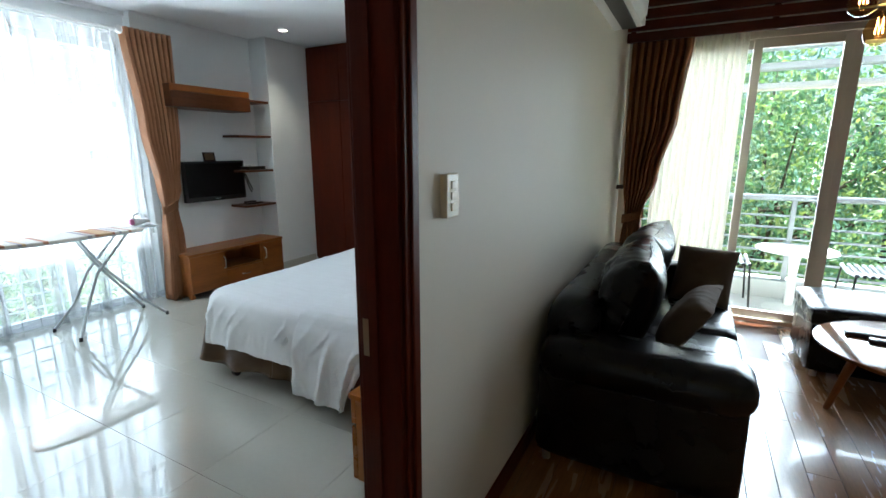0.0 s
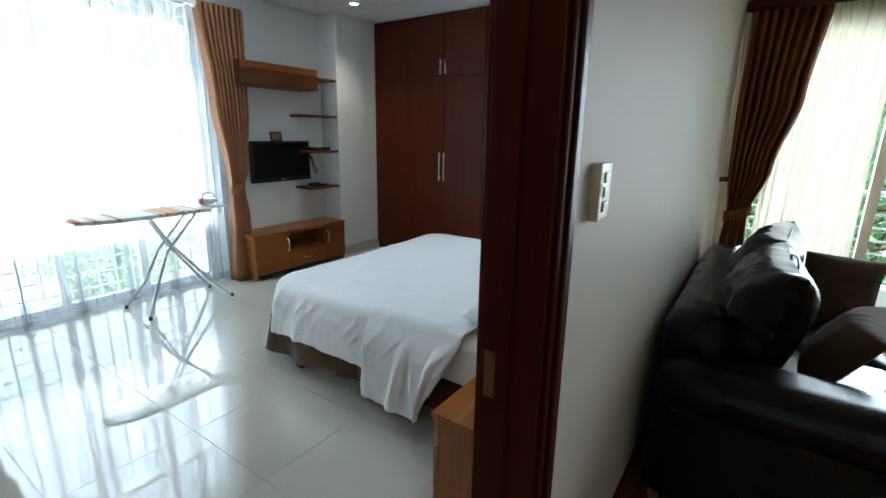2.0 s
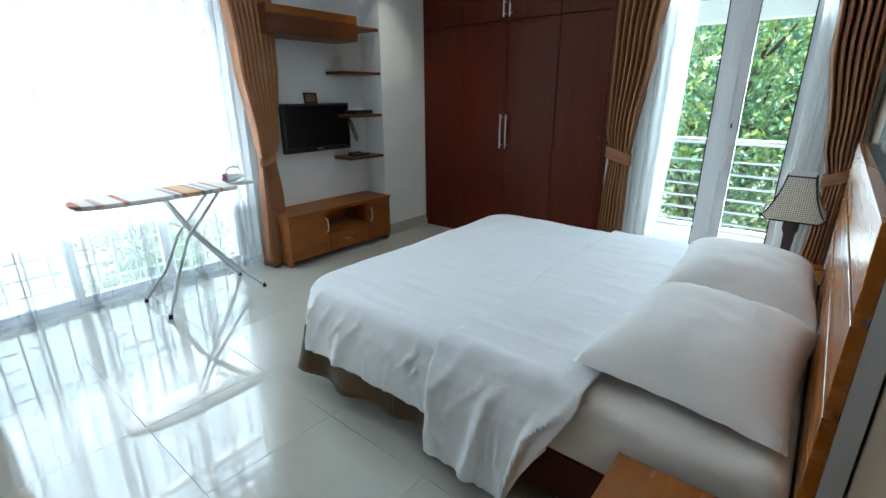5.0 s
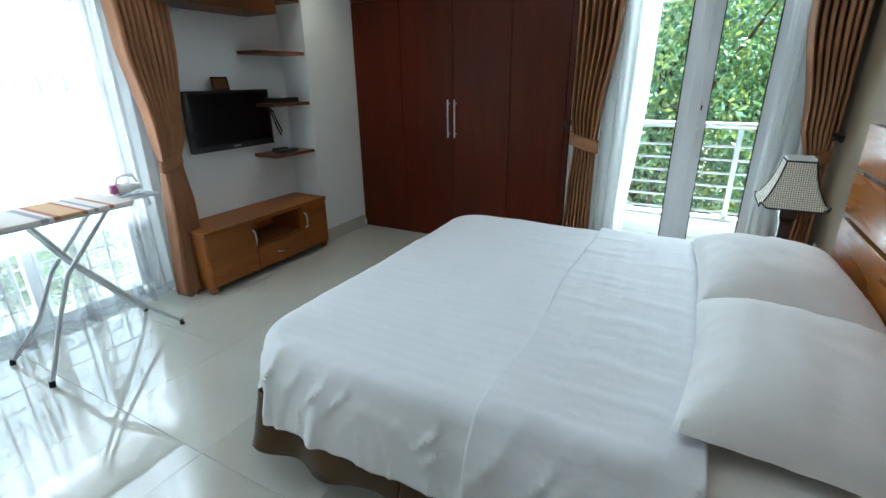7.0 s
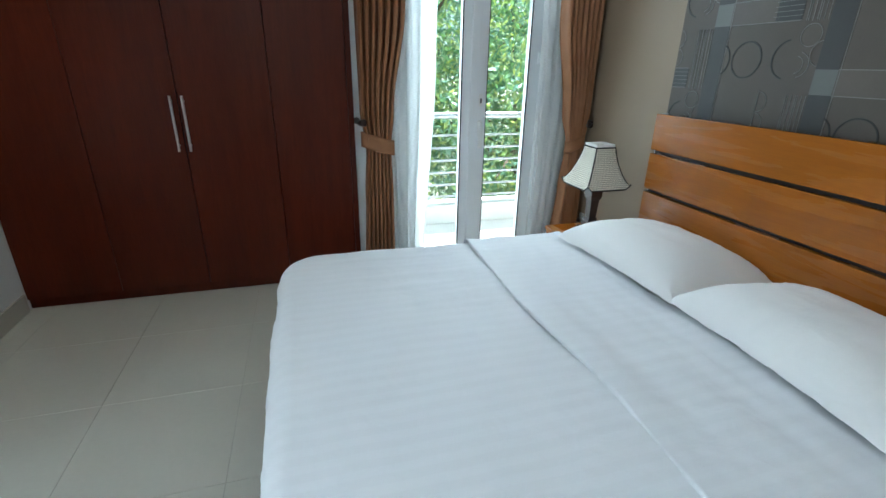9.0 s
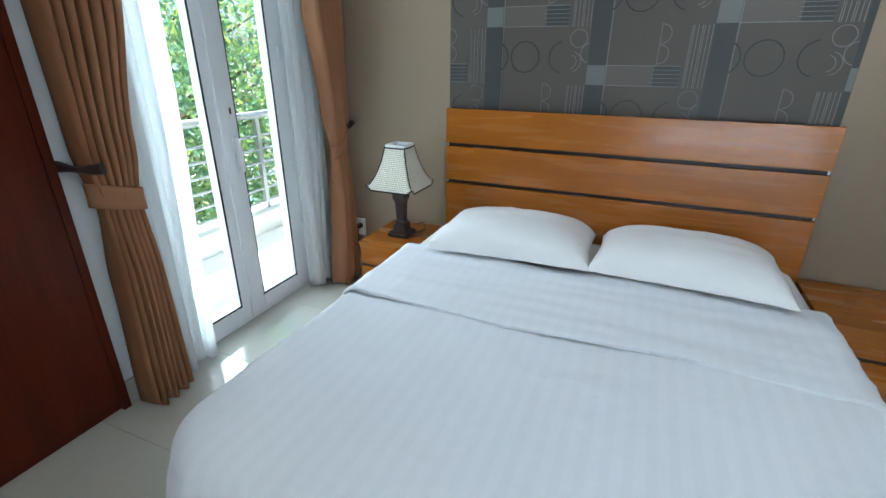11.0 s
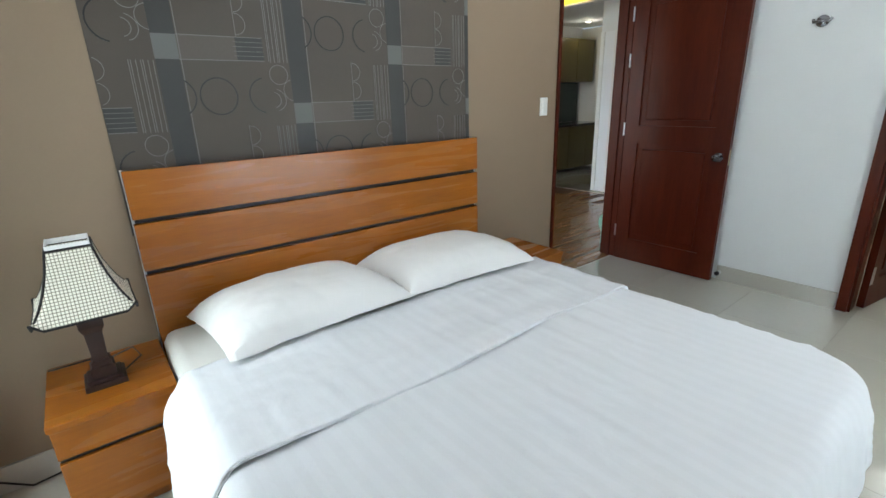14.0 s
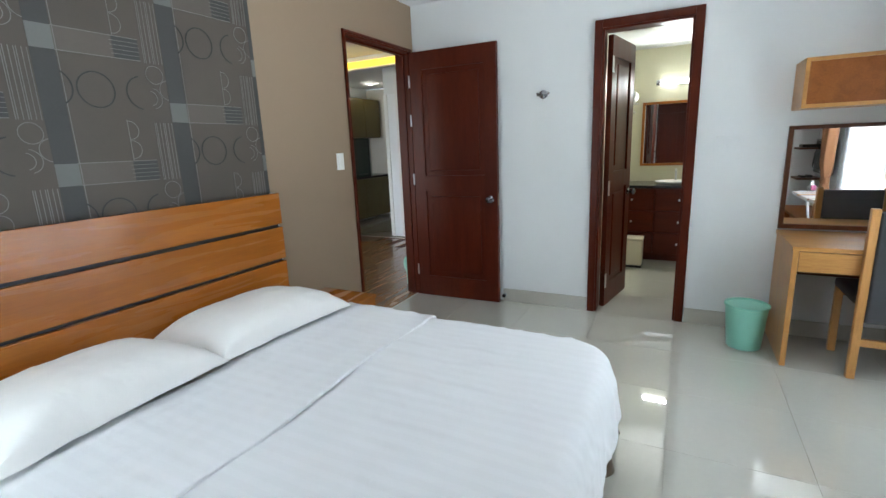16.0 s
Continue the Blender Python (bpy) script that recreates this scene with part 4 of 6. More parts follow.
def spread(x0, x1, drop_foot, drop_side, z, lift, seed, wob=1.0):
    """A cloth laid over the bed from x1 near the pillows to the foot at x0, hanging over the sides (and the foot if drop_foot)."""
    r, rc = 0.055, 0.20

    def f(u, v):
        sx = x1 + (x0 - drop_foot - x1) * u
        sy = BY0 - drop_side + (BY1 - BY0 + 2 * drop_side) * v
        if not drop_foot:
            sx += u * 0.022 * noise.noise((sy * 1.9, seed, 0.5))
        near = sy < (BY0 + BY1) / 2
        qx = max(x0 + rc - sx, 0.0) if drop_foot else 0.0
        qy = max(BY0 + rc - sy, sy - BY1 + rc, 0.0)
        q = math.hypot(qx, qy)
        pull = min((rc + drop_foot) / qx if qx > 1e-6 else 99.0, (rc + drop_side) / qy if qy > 1e-6 else 99.0)
        hang = (drop_foot * qx * qx + drop_side * qy * qy) / (q * q) if q > 1e-6 else 0.0
        d = q - rc if q <= rc else (q - rc) / max(1e-6, q * pull - rc) * hang
        run = sy - sx if near else sy + sx - 2 * x0
        fray = 0.0 if drop_foot and sx > -1.2 else 1.0 if near and qy > qx else 0.15
        pucker = 0.034 * fray * min(1.0, 8 * abs(qy - qx)) * (1 - abs(math.sin(run * 30 + 6 * noise.noise((run * 3, seed, 0)) + 5 * d))) ** 3 * math.exp(-((d - 0.045) / 0.085) ** 2) * max(0.0, 0.4 + noise.noise((run * 3.3, 3.0, seed)))
        if d <= 0:
            sag = 0.0 if -d > r else r * (1 - math.sqrt(max(0.0, 1 - (1 + d / r) ** 2)))
            w = 0.005 * noise.noise((sx * 2.2, sy * 2.2, seed)) + 0.003 * noise.noise((sx * 8, sy * 3, seed + 3)) + 0.004 * max(0.0, noise.noise((sx * 3, sy * 14, seed + 6))) + (wob - 1) * 0.006 * noise.noise((sx * 17, sy * 1.5, seed + 9))
            return Vector((sx, sy, z + lift + 1.5 * w * wob + pucker - sag))
        nx, ny = -qx / q, (-qy if near else qy) / q
        bx, by = sx - nx * (q - rc), sy - ny * (q - rc)
        along = by - bx if near else by + bx - 2 * x0
        ang = math.atan2(qy, qx) if drop_foot else math.pi / 2
        rip = min(1.0, d / 0.2) * (0.008 * math.sin(along * 11 + seed) + 0.008 * noise.noise((along * 9, d * 3, seed)) + 0.026 * max(0.0, math.sin(along * 19 + 3 * math.sin(along * 5) + seed - 5 * d)) ** 4 + 0.010 * math.sin(ang * 6) + 0.009 * (1 - abs(noise.noise((along * 13, d * 4 - along * 2, seed + 4)))) ** 7)
        out = 0.012 * min(1.0, d / 0.05) + lift + 1.8 * lift * min(1.0, d / 0.10) + rip + pucker + 0.05 * d
        skew = -0.5 * d * max(0.0, 1 - 3.0 * u) if near else 0.0
        return Vector((bx + nx * out + skew, by + ny * out, z + lift - r - d * 0.96 + 0.008 * math.sin(along * 9 + seed)))

    return f


def hem_line(f, u0, u1, v0, v1, n=90):
    """A narrow rolled hem along one edge of a cloth."""
    return tube([f(u0 + (u1 - u0) * i / n, v0 + (v1 - v0) * i / n) for i in range(n + 1)], 0.003, 6)


cover = spread(BX0, -0.60, 0.225, 0.25, BZ, 0.0, 2.0)
bs = single("bedspread", sheet(cover, 170, 190), SHEET, "white striped cotton bedspread spread over the bed", "bedspread", smooth=True)
s = bs.modifiers.new("thickness", "SOLIDIFY")
s.thickness, s.offset = 0.008, 1
for edge in ((0, 1, 0, 0), (1, 1, 0, 1), (0, 1, 1, 1)):
    part("hem", hem_line(cover, *edge), SHEET, bs, smooth=True)
turned = spread(-1.12, -0.585, 0.0, 0.40, BZ, 0.013, 5.0, 1.35)
fold = single("folded_sheet", sheet(turned, 70, 200), SHEET, "white striped sheet folded back across the bed", "sheet", smooth=True)
s = fold.modifiers.new("thickness", "SOLIDIFY")
s.thickness, s.offset = 0.008, 1
for edge in ((0, 1, 0, 0), (1, 1, 0, 1), (0, 1, 1, 1)):
    part("hem", hem_line(turned, *edge), SHEET, fold, smooth=True)


def pillow_mesh(w, d, h, seed, upper=0.86, crease=1.0):
    """w along y, d along x, h thick; pinched corners, soft creases."""
    bm = bmesh.new()
    n = 34
    tops, lows = [], []
    for side, store in ((1, tops), (-1, lows)):
        for i in range(n + 1):
            row = []
            for j in range(n + 1):
                u, v = 2 * i / n - 1, 2 * j / n - 1
                pin_x = 1 - 0.07 * (1 - v * v) ** 1.0
                pin_y = 1 - 0.05 * (1 - u * u)
                k = max(0.0, (1 - abs(u) ** 3.2)) ** 0.5 * max(0.0, (1 - abs(v) ** 3.2)) ** 0.5
                cr = 0.008 * noise.noise((u * 3, v * 3, seed)) * k + 0.005 * noise.noise((u * 5 + 2 * v, v * 5 - u, seed)) * (1.15 - k) + 0.003 * (1 - abs(noise.noise((u * 1.9 + v, v * 2.6 - u, seed + 5)))) ** 9 * k
                pull = 0.011 * crease * (1 - abs(noise.noise((math.atan2(v, u) * 5.5, 0.6 * math.hypot(u, v), seed + 2)))) ** 6 * max(0.0, max(abs(u), abs(v)) - 0.45) * min(1.0, 3 * k)
                cr = cr * crease + pull
                z = h * (upper * k if side > 0 else (upper - 1) * k) + cr * (1 if side > 0 else 0.3)
                row.append(bm.verts.new((u * d / 2 * (pin_x if abs(u) > 0 else 1), v * w / 2 * pin_y, z)))
            store.append(row)
    for g in (tops, lows):
        for i in range(n):
            for j in range(n):
                bm.faces.new((g[i][j], g[i + 1][j], g[i + 1][j + 1], g[i][j + 1]))
    bmesh.ops.remove_doubles(bm, verts=bm.verts[:], dist=0.0015)
    return bm


for y, rz, seed in ((3.085, 3, 3.0), (2.315, -3, 8.0)):
    p = single("pillow", pillow_mesh(0.77, 0.57, 0.165, seed), PILLOW, "plump white cotton pillow lying against the headboard", "pillow", "pillows on the bed", smooth=True)
    p.matrix_world = pose(-0.365, y, BZ + 0.034, 0, 3, rz)

# ---- headboard ----
hb = thing("headboard", (-0.06, 2.695, 0), "cherry wood headboard with two black grooves", "headboard")
part("backing", block((0.012, 0.052, -0.885, 0.885, 0.05, 1.155)), BLACK_LINE, hb)
for z0, z1 in ((0.15, 0.745), (0.765, 0.955), (0.975, 1.16)):
    part("board", block((-0.014, 0.014, -0.892, 0.892, z0, z1), bev=0.002), CHERRY, hb)
for y in (0.886, -0.893):
    part("edge_strip", block((0.0145, 0.054, y, y + 0.007, 0.15, 1.16)), SILVER_PAINT, hb)

# ---- night stands ----
def nightstand(y0, y1, label):
    n = thing("nightstand", (-0.225, (y0 + y1) / 2, 0), label, "nightstand", "nightstands beside the bed")
    w = (y1 - y0) / 2
    part("top", block((-0.225, 0.215, -w, w, 0.425, 0.448), bev=0.003), CHERRY, n)
    part("body", block((-0.195, 0.21, -w + 0.008, w - 0.008, 0.05, 0.424), bev=0.001), CHERRY_Z, n)
    part("plinth", block((-0.18, 0.19, -w + 0.03, w - 0.03, 0.0, 0.052)), CHERRY_Z, n)
    part("drawer", block((-0.217, -0.196, -w + 0.006, w - 0.006, 0.315, 0.423), bev=0.002), CHERRY, n)
    part("groove", block((-0.205, -0.196, -w + 0.010, w - 0.010, 0.298, 0.315)), BLACK_LINE, n)
    part("door", block((-0.217, -0.196, -w + 0.006, w - 0.006, 0.055, 0.298), bev=0.002), CHERRY, n)
    return n


nightstand(3.595, 3.965, "cherry wood nightstand with a table lamp on it")
nightstand(1.415, 1.795, "cherry wood nightstand beside the doorway")

# ---- table lamp ----
lamp1 = thing("table_lamp", (-0.25, 3.79, 0.448), "table lamp with black and cream checked bell shade", "lamp")
part("foot", block((-0.062, 0.062, -0.062, 0.062, 0, 0.022), (-0.052, 0.052, -0.052, 0.052, 0.022, 0.034), bev=0.003), DARK_WOOD, lamp1)


def square_stack(levels):
    bm = bmesh.new()
    rows = [[bm.verts.new((sx * r, sy * r, z)) for sx, sy in ((-1, -1), (1, -1), (1, 1), (-1, 1))] for r, z in levels]
    for a, b in zip(rows, rows[1:]):
        for k in range(4):
            bm.faces.new((a[k], a[(k + 1) % 4], b[(k + 1) % 4], b[k]))
    bm.faces.new(rows[0][::-1])
    bm.faces.new(rows[-1])
    return bm


part("stem", square_stack([(0.036, 0.034), (0.036, 0.07), (0.029, 0.075), (0.029, 0.09), (0.022, 0.095), (0.026, 0.20), (0.036, 0.225), (0.036, 0.262), (0.03, 0.295)]), DARK_WOOD, lamp1)
H0 = 0.29
prof = [(0.139, 0.0), (0.130, 0.022), (0.108, 0.060), (0.091, 0.101), (0.077, 0.144), (0.067, 0.187), (0.06, 0.225)]


def shade_side(quarter):
    def f(s, t):
        k = t * (len(prof) - 1)
        i = min(int(k), len(prof) - 2)
        r = prof[i][0] + (prof[i + 1][0] - prof[i][0]) * (k - i)
        z = H0 + prof[i][1] + (prof[i + 1][1] - prof[i][1]) * (k - i)
        u = 2 * s - 1
        if t < 0.2:
            cut = max(0.0, abs(u) - 0.78) / 0.22 * (0.2 - t) / 0.2
            z += 0.026 * cut
        p = Vector((-r, u * r, z))
        return Matrix.Rotation(quarter * math.pi / 2, 4, "Z") @ p
    return sheet(f, 12, 18)


for q in range(4):
    side = part("shade_panel", shade_side(q), CHECK_X if q % 2 else CHECK_Y, lamp1, "black and cream gingham shade", thick=0.003)
    rot = Matrix.Rotation(q * math.pi / 2, 4, "Z")
    part("trim", tube([rot @ Vector((-r, -r, H0 + z + (0.026 if i == 0 else 0))) for i, (r, z) in enumerate(prof)], 0.004, 6), BLACK_TRIM, lamp1)
    part("trim", tube([rot @ Vector(p) for p in ((-0.140, -0.139, H0 + 0.026), (-0.140, -0.109, H0), (-0.140, 0.109, H0), (-0.140, 0.139, H0 + 0.026))], 0.004, 6), BLACK_TRIM, lamp1)
    part("trim", tube([rot @ Vector(p) for p in ((-0.06, -0.06, H0 + 0.225), (-0.06, 0.06, H0 + 0.225))], 0.004, 6), BLACK_TRIM, lamp1)
part("collar", block((-0.058, 0.058, -0.058, -0.055, 0.0, 0.018), (-0.058, 0.058, 0.055, 0.058, 0.0, 0.018), (-0.058, -0.055, -0.055, 0.055, 0.0, 0.018), (0.055, 0.058, -0.055, 0.055, 0.0, 0.018)), PILLOW, lamp1, "cream top collar").location = (0, 0, H0 + 0.224)
part("cord", tube([(0.02, -0.06, 0.01), (0.06, -0.12, 0.03), (0.09, -0.10, 0.06), (0.12, -0.03, 0.03), (0.20, 0.05, 0.01), (0.22, 0.17, 0.0)], 0.003, 6), BLACK_PLASTIC, lamp1, "black cord")

# ---- wall fittings ----
def plate(name, m, label, category, w=0.072, h=0.118, material=WHITE_PLASTIC, rockers=1, depth=0.009):
    """A wall plate that looks along +y of its own."""
    p = thing(name, (0, 0, 0), label, category)
    p.matrix_world = m
    part("plate", block((-w / 2, w / 2, 0.0, depth, -h / 2, h / 2), bev=0.003), material, p)
    for k in range(rockers):
        z0 = -0.045 + 0.09 * k / rockers
        part("rocker", block((-0.014, 0.014, depth, depth + 0.004, z0 + 0.004, z0 + 0.09 / rockers - 0.004), bev=0.002), material, p)
    return p


plate("light_switch", pose(0, 1.124, 1.315, 0, 0, 90), "white light switch on the taupe wall", "light switch")
plate("light_switch", pose(0.11, 1.215, 1.297, 0, 0, -90), "ivory light switch on the cream wall", "light switch", material=IVORY_PLASTIC, rockers=3, depth=0.022)
plate("light_switch", pose(-2.447, 0, 1.327, 0, 0, 0), "white light switch beside the bathroom door", "light switch", material=WHITE_PAINT)
plate("light_switch", pose(-2.53, 0, 1.327, 0, 0, 0), "white light switch beside the bathroom door", "light switch", material=WHITE_PAINT)
soc = plate("wall_socket", pose(0, 4.235, 0.355, 0, 0, 90), "white wall socket with a black plug", "socket", rockers=0)
part("plug", tube([(0, 0.009, 0.01), (0, 0.035, 0.01), (0, 0.045, 0.0)], [0.018, 0.016, 0.008], 10), BLACK_PLASTIC, soc, "black plug")
single("cord", tube([(-0.045, 4.235, 0.35), (-0.05, 4.235, 0.25), (-0.04, 4.22, 0.10), (-0.05, 4.10, 0.015), (-0.04, 3.99, 0.02)], 0.004, 6), BLACK_PLASTIC, "black power cord running to the floor", "cord", smooth=True)
hk = thing("towel_hook", (-1.192, 0, 1.766), "polished steel robe hook on the white wall", "hook")
bm = lathe([(0.034, 0), (0.034, 0.008), (0.02, 0.014)], 20)
bmesh.ops.rotate(bm, verts=bm.verts[:], matrix=Matrix.Rotation(radians(-90), 3, "X"))
part("rose", bm, DARK_CHROME, hk, smooth=True)
part("prong", tube([(-0.045, 0.02, 0.01), (-0.04, 0.035, -0.005), (0, 0.03, 0), (0.04, 0.035, -0.005), (0.045, 0.02, 0.01)], 0.009, 8), DARK_CHROME, hk, smooth=True)
dl = thing("downlight", (-3.103, 3.748, CEIL), "small recessed ceiling downlight switched on", "downlight")
part("ring", lathe([(0.05, 0.0), (0.055, -0.006), (0.04, -0.008), (0.038, -0.002)], 24), WHITE_PLASTIC, dl, smooth=True)
part("lens", lathe([(0.038, -0.004), (0.02, -0.006), (0.0, -0.006)], 20), GLOW_DOWN, dl)
ds = thing("door_stop", (-0.86, 0.012, 0.06), "small black door stop on the skirting", "door stop")
part("post", tube([(0, 0, 0), (0, 0.04, 0)], 0.012, 10), STEEL, ds)
part("buffer", tube([(0, 0.04, 0), (0, 0.055, 0)], 0.016, 10), BLACK_PLASTIC, ds)

# ---- wallpaper panel ----
WPY0, WPY1, WPZ1 = 1.806, 3.595, CEIL - 0.002
wp = thing("wallpaper_panel", (0, 0, 0), "grey wallpaper panel with circles and stripes above the headboard", "wallpaper")
part("paper", block((-0.004, -0.0005, WPY0, WPY1, 0.9, WPZ1)), PAPER, wp)


def clip_rect(y0, y1, z0, z1, x, material, name, label=""):
    y0, y1, z0, z1 = max(min(y0, y1), WPY0 + 0.002), min(max(y0, y1), WPY1 - 0.002), max(z0, 1.0), min(z1, WPZ1 - 0.003)
    if y1 - y0 > 0.002 and z1 - z0 > 0.002:
        part(name, block((-x, -0.0035, y0, y1, z0, z1)), material, wp)


def arc(cy, cz, r, a0, a1, w, x, material, name):
    """Part of a printed ring; angles from the way of -y."""
    n = max(6, int(abs(a1 - a0) / 8))
    bm = bmesh.new()
    prev = None
    for i in range(n + 1):
        a = radians(a0 + (a1 - a0) * i / n)
        y, z = cy - r * math.cos(a), cz + r * math.sin(a)
        if not (WPY0 + 0.005 < y < WPY1 - 0.005 and 1.0 < z < WPZ1 - 0.01):
            prev = None
            continue
        k = w / r / 2
        q = [bm.verts.new((-x, cy - r * (1 + s) * math.cos(a), cz + r * (1 + s) * math.sin(a))) for s in (-k, k)]
        if prev:
            bm.faces.new((prev[0], prev[1], q[1], q[0]))
        prev = q
    if bm.faces:
        ext = bmesh.ops.extrude_face_region(bm, geom=bm.faces[:])
        bmesh.ops.translate(bm, verts=[v for v in ext["geom"] if isinstance(v, bmesh.types.BMVert)], vec=(x - 0.0035, 0, 0))
        part(name, bm, material, wp)
    else:
        bm.free()


for col in range(-2, 3):
    yc = 2.83 - 0.52 * col
    clip_rect(yc + 0.042, yc - 0.042, 1.0, WPZ1, 0.0048, PAPER_DARK, "dark_stripe")
    clip_rect(yc - 0.046, yc - 0.049, 1.0, WPZ1, 0.0056, PRINT_WHITE, "line")
    for row in range(-2, 4):
        z0 = 1.34 + 0.53 * row - (0.265 if col % 2 else 0.0)
        clip_rect(yc + 0.042, yc - 0.042, z0 - 0.045, z0 + 0.045, 0.0056, PAPER_LIGHT, "light_square")
        clip_rect(yc - 0.042, yc - 0.37, z0 - 0.045, z0 + 0.045, 0.0052, PAPER_BAND, "band")
        clip_rect(yc - 0.26, yc - 0.37, z0 - 0.045, z0 + 0.045, 0.0054, PAPER_DARK, "band_end")
        for z in (z0 + 0.045, z0 - 0.045):
            clip_rect(yc - 0.042, yc - 0.37, z - 0.0015, z + 0.0015, 0.006, PRINT_WHITE, "line")
        for k in range(4):
            clip_rect(yc - 0.25, yc - 0.37, z0 - 0.028 + 0.018 * k, z0 - 0.026 + 0.018 * k, 0.006, PRINT_WHITE, "line")
        for k in range(7):
            clip_rect(yc + 0.048 + 0.0135 * k + 0.003 * (k % 3), yc + 0.0505 + 0.0135 * k + 0.003 * (k % 3), z0 - 0.315, z0 - 0.05, 0.0058, PRINT_WHITE, "line")
        zr = z0 - 0.185
        arc(yc - 0.005, zr, 0.072, -60, 60, 0.0055, 0.006, PRINT_BLACK, "ring")
        arc(yc - 0.165, zr, 0.072, 0, 360, 0.0055, 0.006, PRINT_BLACK, "ring")
        arc(yc - 0.36, zr, 0.072, 100, 260, 0.0055, 0.006, PRINT_BLACK, "ring")
        arc(yc + 0.095, z0 + 0.165, 0.04, 0, 360, 0.0025, 0.006, PRINT_WHITE, "small_ring")
        arc(yc + 0.12, z0 + 0.06, 0.045, -80, 80, 0.0025, 0.006, PRINT_WHITE, "small_ring")
        arc(yc + 0.13, z0 + 0.06, 0.032, -80, 80, 0.0025, 0.006, PRINT_WHITE, "small_ring")
        arc(yc + 0.035, z0 + 0.10, 0.045, 100, 260, 0.0025, 0.006, PRINT_WHITE, "small_ring")
        clip_rect(yc - 0.265, yc - 0.2675, z0 + 0.045, z0 + 0.225, 0.006, PRINT_WHITE, "line")
        arc(yc - 0.27, z0 + 0.18, 0.04, -90, 90, 0.0025, 0.006, PRINT_WHITE, "small_ring")
        arc(yc - 0.27, z0 + 0.095, 0.04, -90, 90, 0.0025, 0.006, PRINT_WHITE, "small_ring")

# ---- desk corner ----
desk = thing("desk", (-3.27, 0.3, 0), "honey-coloured wooden desk with a drawer", "desk")
part("top", block((-0.45, 0.45, -0.29, 0.285, 0.722, 0.748), bev=0.003), BEECH, desk)
part("side_panel", block((0.415, 0.445, -0.285, 0.28, 0, 0.722), bev=0.003), BEECH_Z, desk)
part("side_panel", block((-0.445, -0.415, -0.285, 0.28, 0, 0.722), bev=0.003), BEECH_Z, desk)
part("drawer", block((-0.415, 0.414, 0.26, 0.282, 0.60, 0.718), bev=0.003), BEECH, desk)
part("drawer_box", block((-0.41, 0.41, -0.25, 0.26, 0.605, 0.715)), WALNUT, desk)
part("modesty_panel", block((-0.414, 0.414, -0.275, -0.26, 0.45, 0.60)), WALNUT, desk)
hc = thing("wall_cabinet", (-3.27, 0.15, 1.53), "honey-coloured wooden wall cabinet above the mirror", "cabinet")
part("body", block((-0.45, 0.445, -0.148, -0.135, 0, 0.285), (-0.45, 0.445, -0.135, 0.13, 0, 0.02), (-0.45, 0.445, -0.135, 0.13, 0.265, 0.285), (-0.45, -0.43, -0.135, 0.13, 0.02, 0.265), (0.425, 0.445, -0.135, 0.13, 0.02, 0.265), bev=0.002), BEECH, hc)
part("front_frame", block((-0.45, 0.445, 0.13, 0.15, 0, 0.022), (-0.45, 0.445, 0.13, 0.15, 0.263, 0.285), (-0.45, -0.428, 0.13, 0.15, 0.022, 0.263), (0.423, 0.445, 0.13, 0.15, 0.022, 0.263), bev=0.002), BEECH, hc)
part("door_panel", block((-0.428, 0.423, 0.125, 0.14, 0.022, 0.263)), STAND, hc, "brown inset panel")
mir = thing("wall_mirror", (-3.27, 0, 0.76), "wide wall mirror in a dark wooden frame", "mirror")
part("frame", block((-0.45, 0.445, 0, 0.03, 0, 0.03), (-0.45, 0.445, 0, 0.03, 0.65, 0.675), (-0.45, -0.422, 0, 0.03, 0.03, 0.65), (0.418, 0.445, 0, 0.03, 0.03, 0.65), bev=0.003), WALNUT, mir)
part("glass", block((-0.422, 0.418, 0.004, 0.012, 0.03, 0.65)), MIRROR, mir)
ch = thing("desk_chair", (-3.35, 0.42, 0), "wooden desk chair with charcoal padded back", "chair")
for x in (-0.215, 0.175):
    part("back_post", block((x, x + 0.04, 0.165, 0.205, 0, 0.98), bev=0.004), BEECH_Z, ch)
    part("leg", block((x, x + 0.04, -0.24, -0.20, 0, 0.43), bev=0.004), BEECH_Z, ch)
part("seat", block((-0.22, 0.22, -0.25, 0.16, 0.43, 0.485), bev=0.02), GREY_LEATHER, ch, "charcoal padded seat", smooth=True)
part("backrest", block((-0.175, 0.175, 0.16, 0.215, 0.34, 0.965), bev=0.015), GREY_LEATHER, ch, "charcoal padded backrest", smooth=True)
part("rail", block((-0.175, 0.175, 0.17, 0.20, 0.2, 0.24)), BEECH, ch)
part("rail", block((-0.175, 0.175, -0.235, -0.205, 0.38, 0.43)), BEECH, ch)
wb = thing("waste_bin", (-2.66, 0.33, 0), "pale green plastic waste bin beside the desk", "waste bin")
part("bucket", lathe([(0.098, 0.0), (0.10, 0.004), (0.124, 0.285), (0.121, 0.285), (0.097, 0.012), (0.0, 0.012)], 32), GREEN_BIN, wb, smooth=True)
part("rim", lathe([(0.123, 0.28), (0.131, 0.284), (0.131, 0.297), (0.121, 0.299), (0.119, 0.285)], 32), GREEN_BIN, wb, smooth=True)

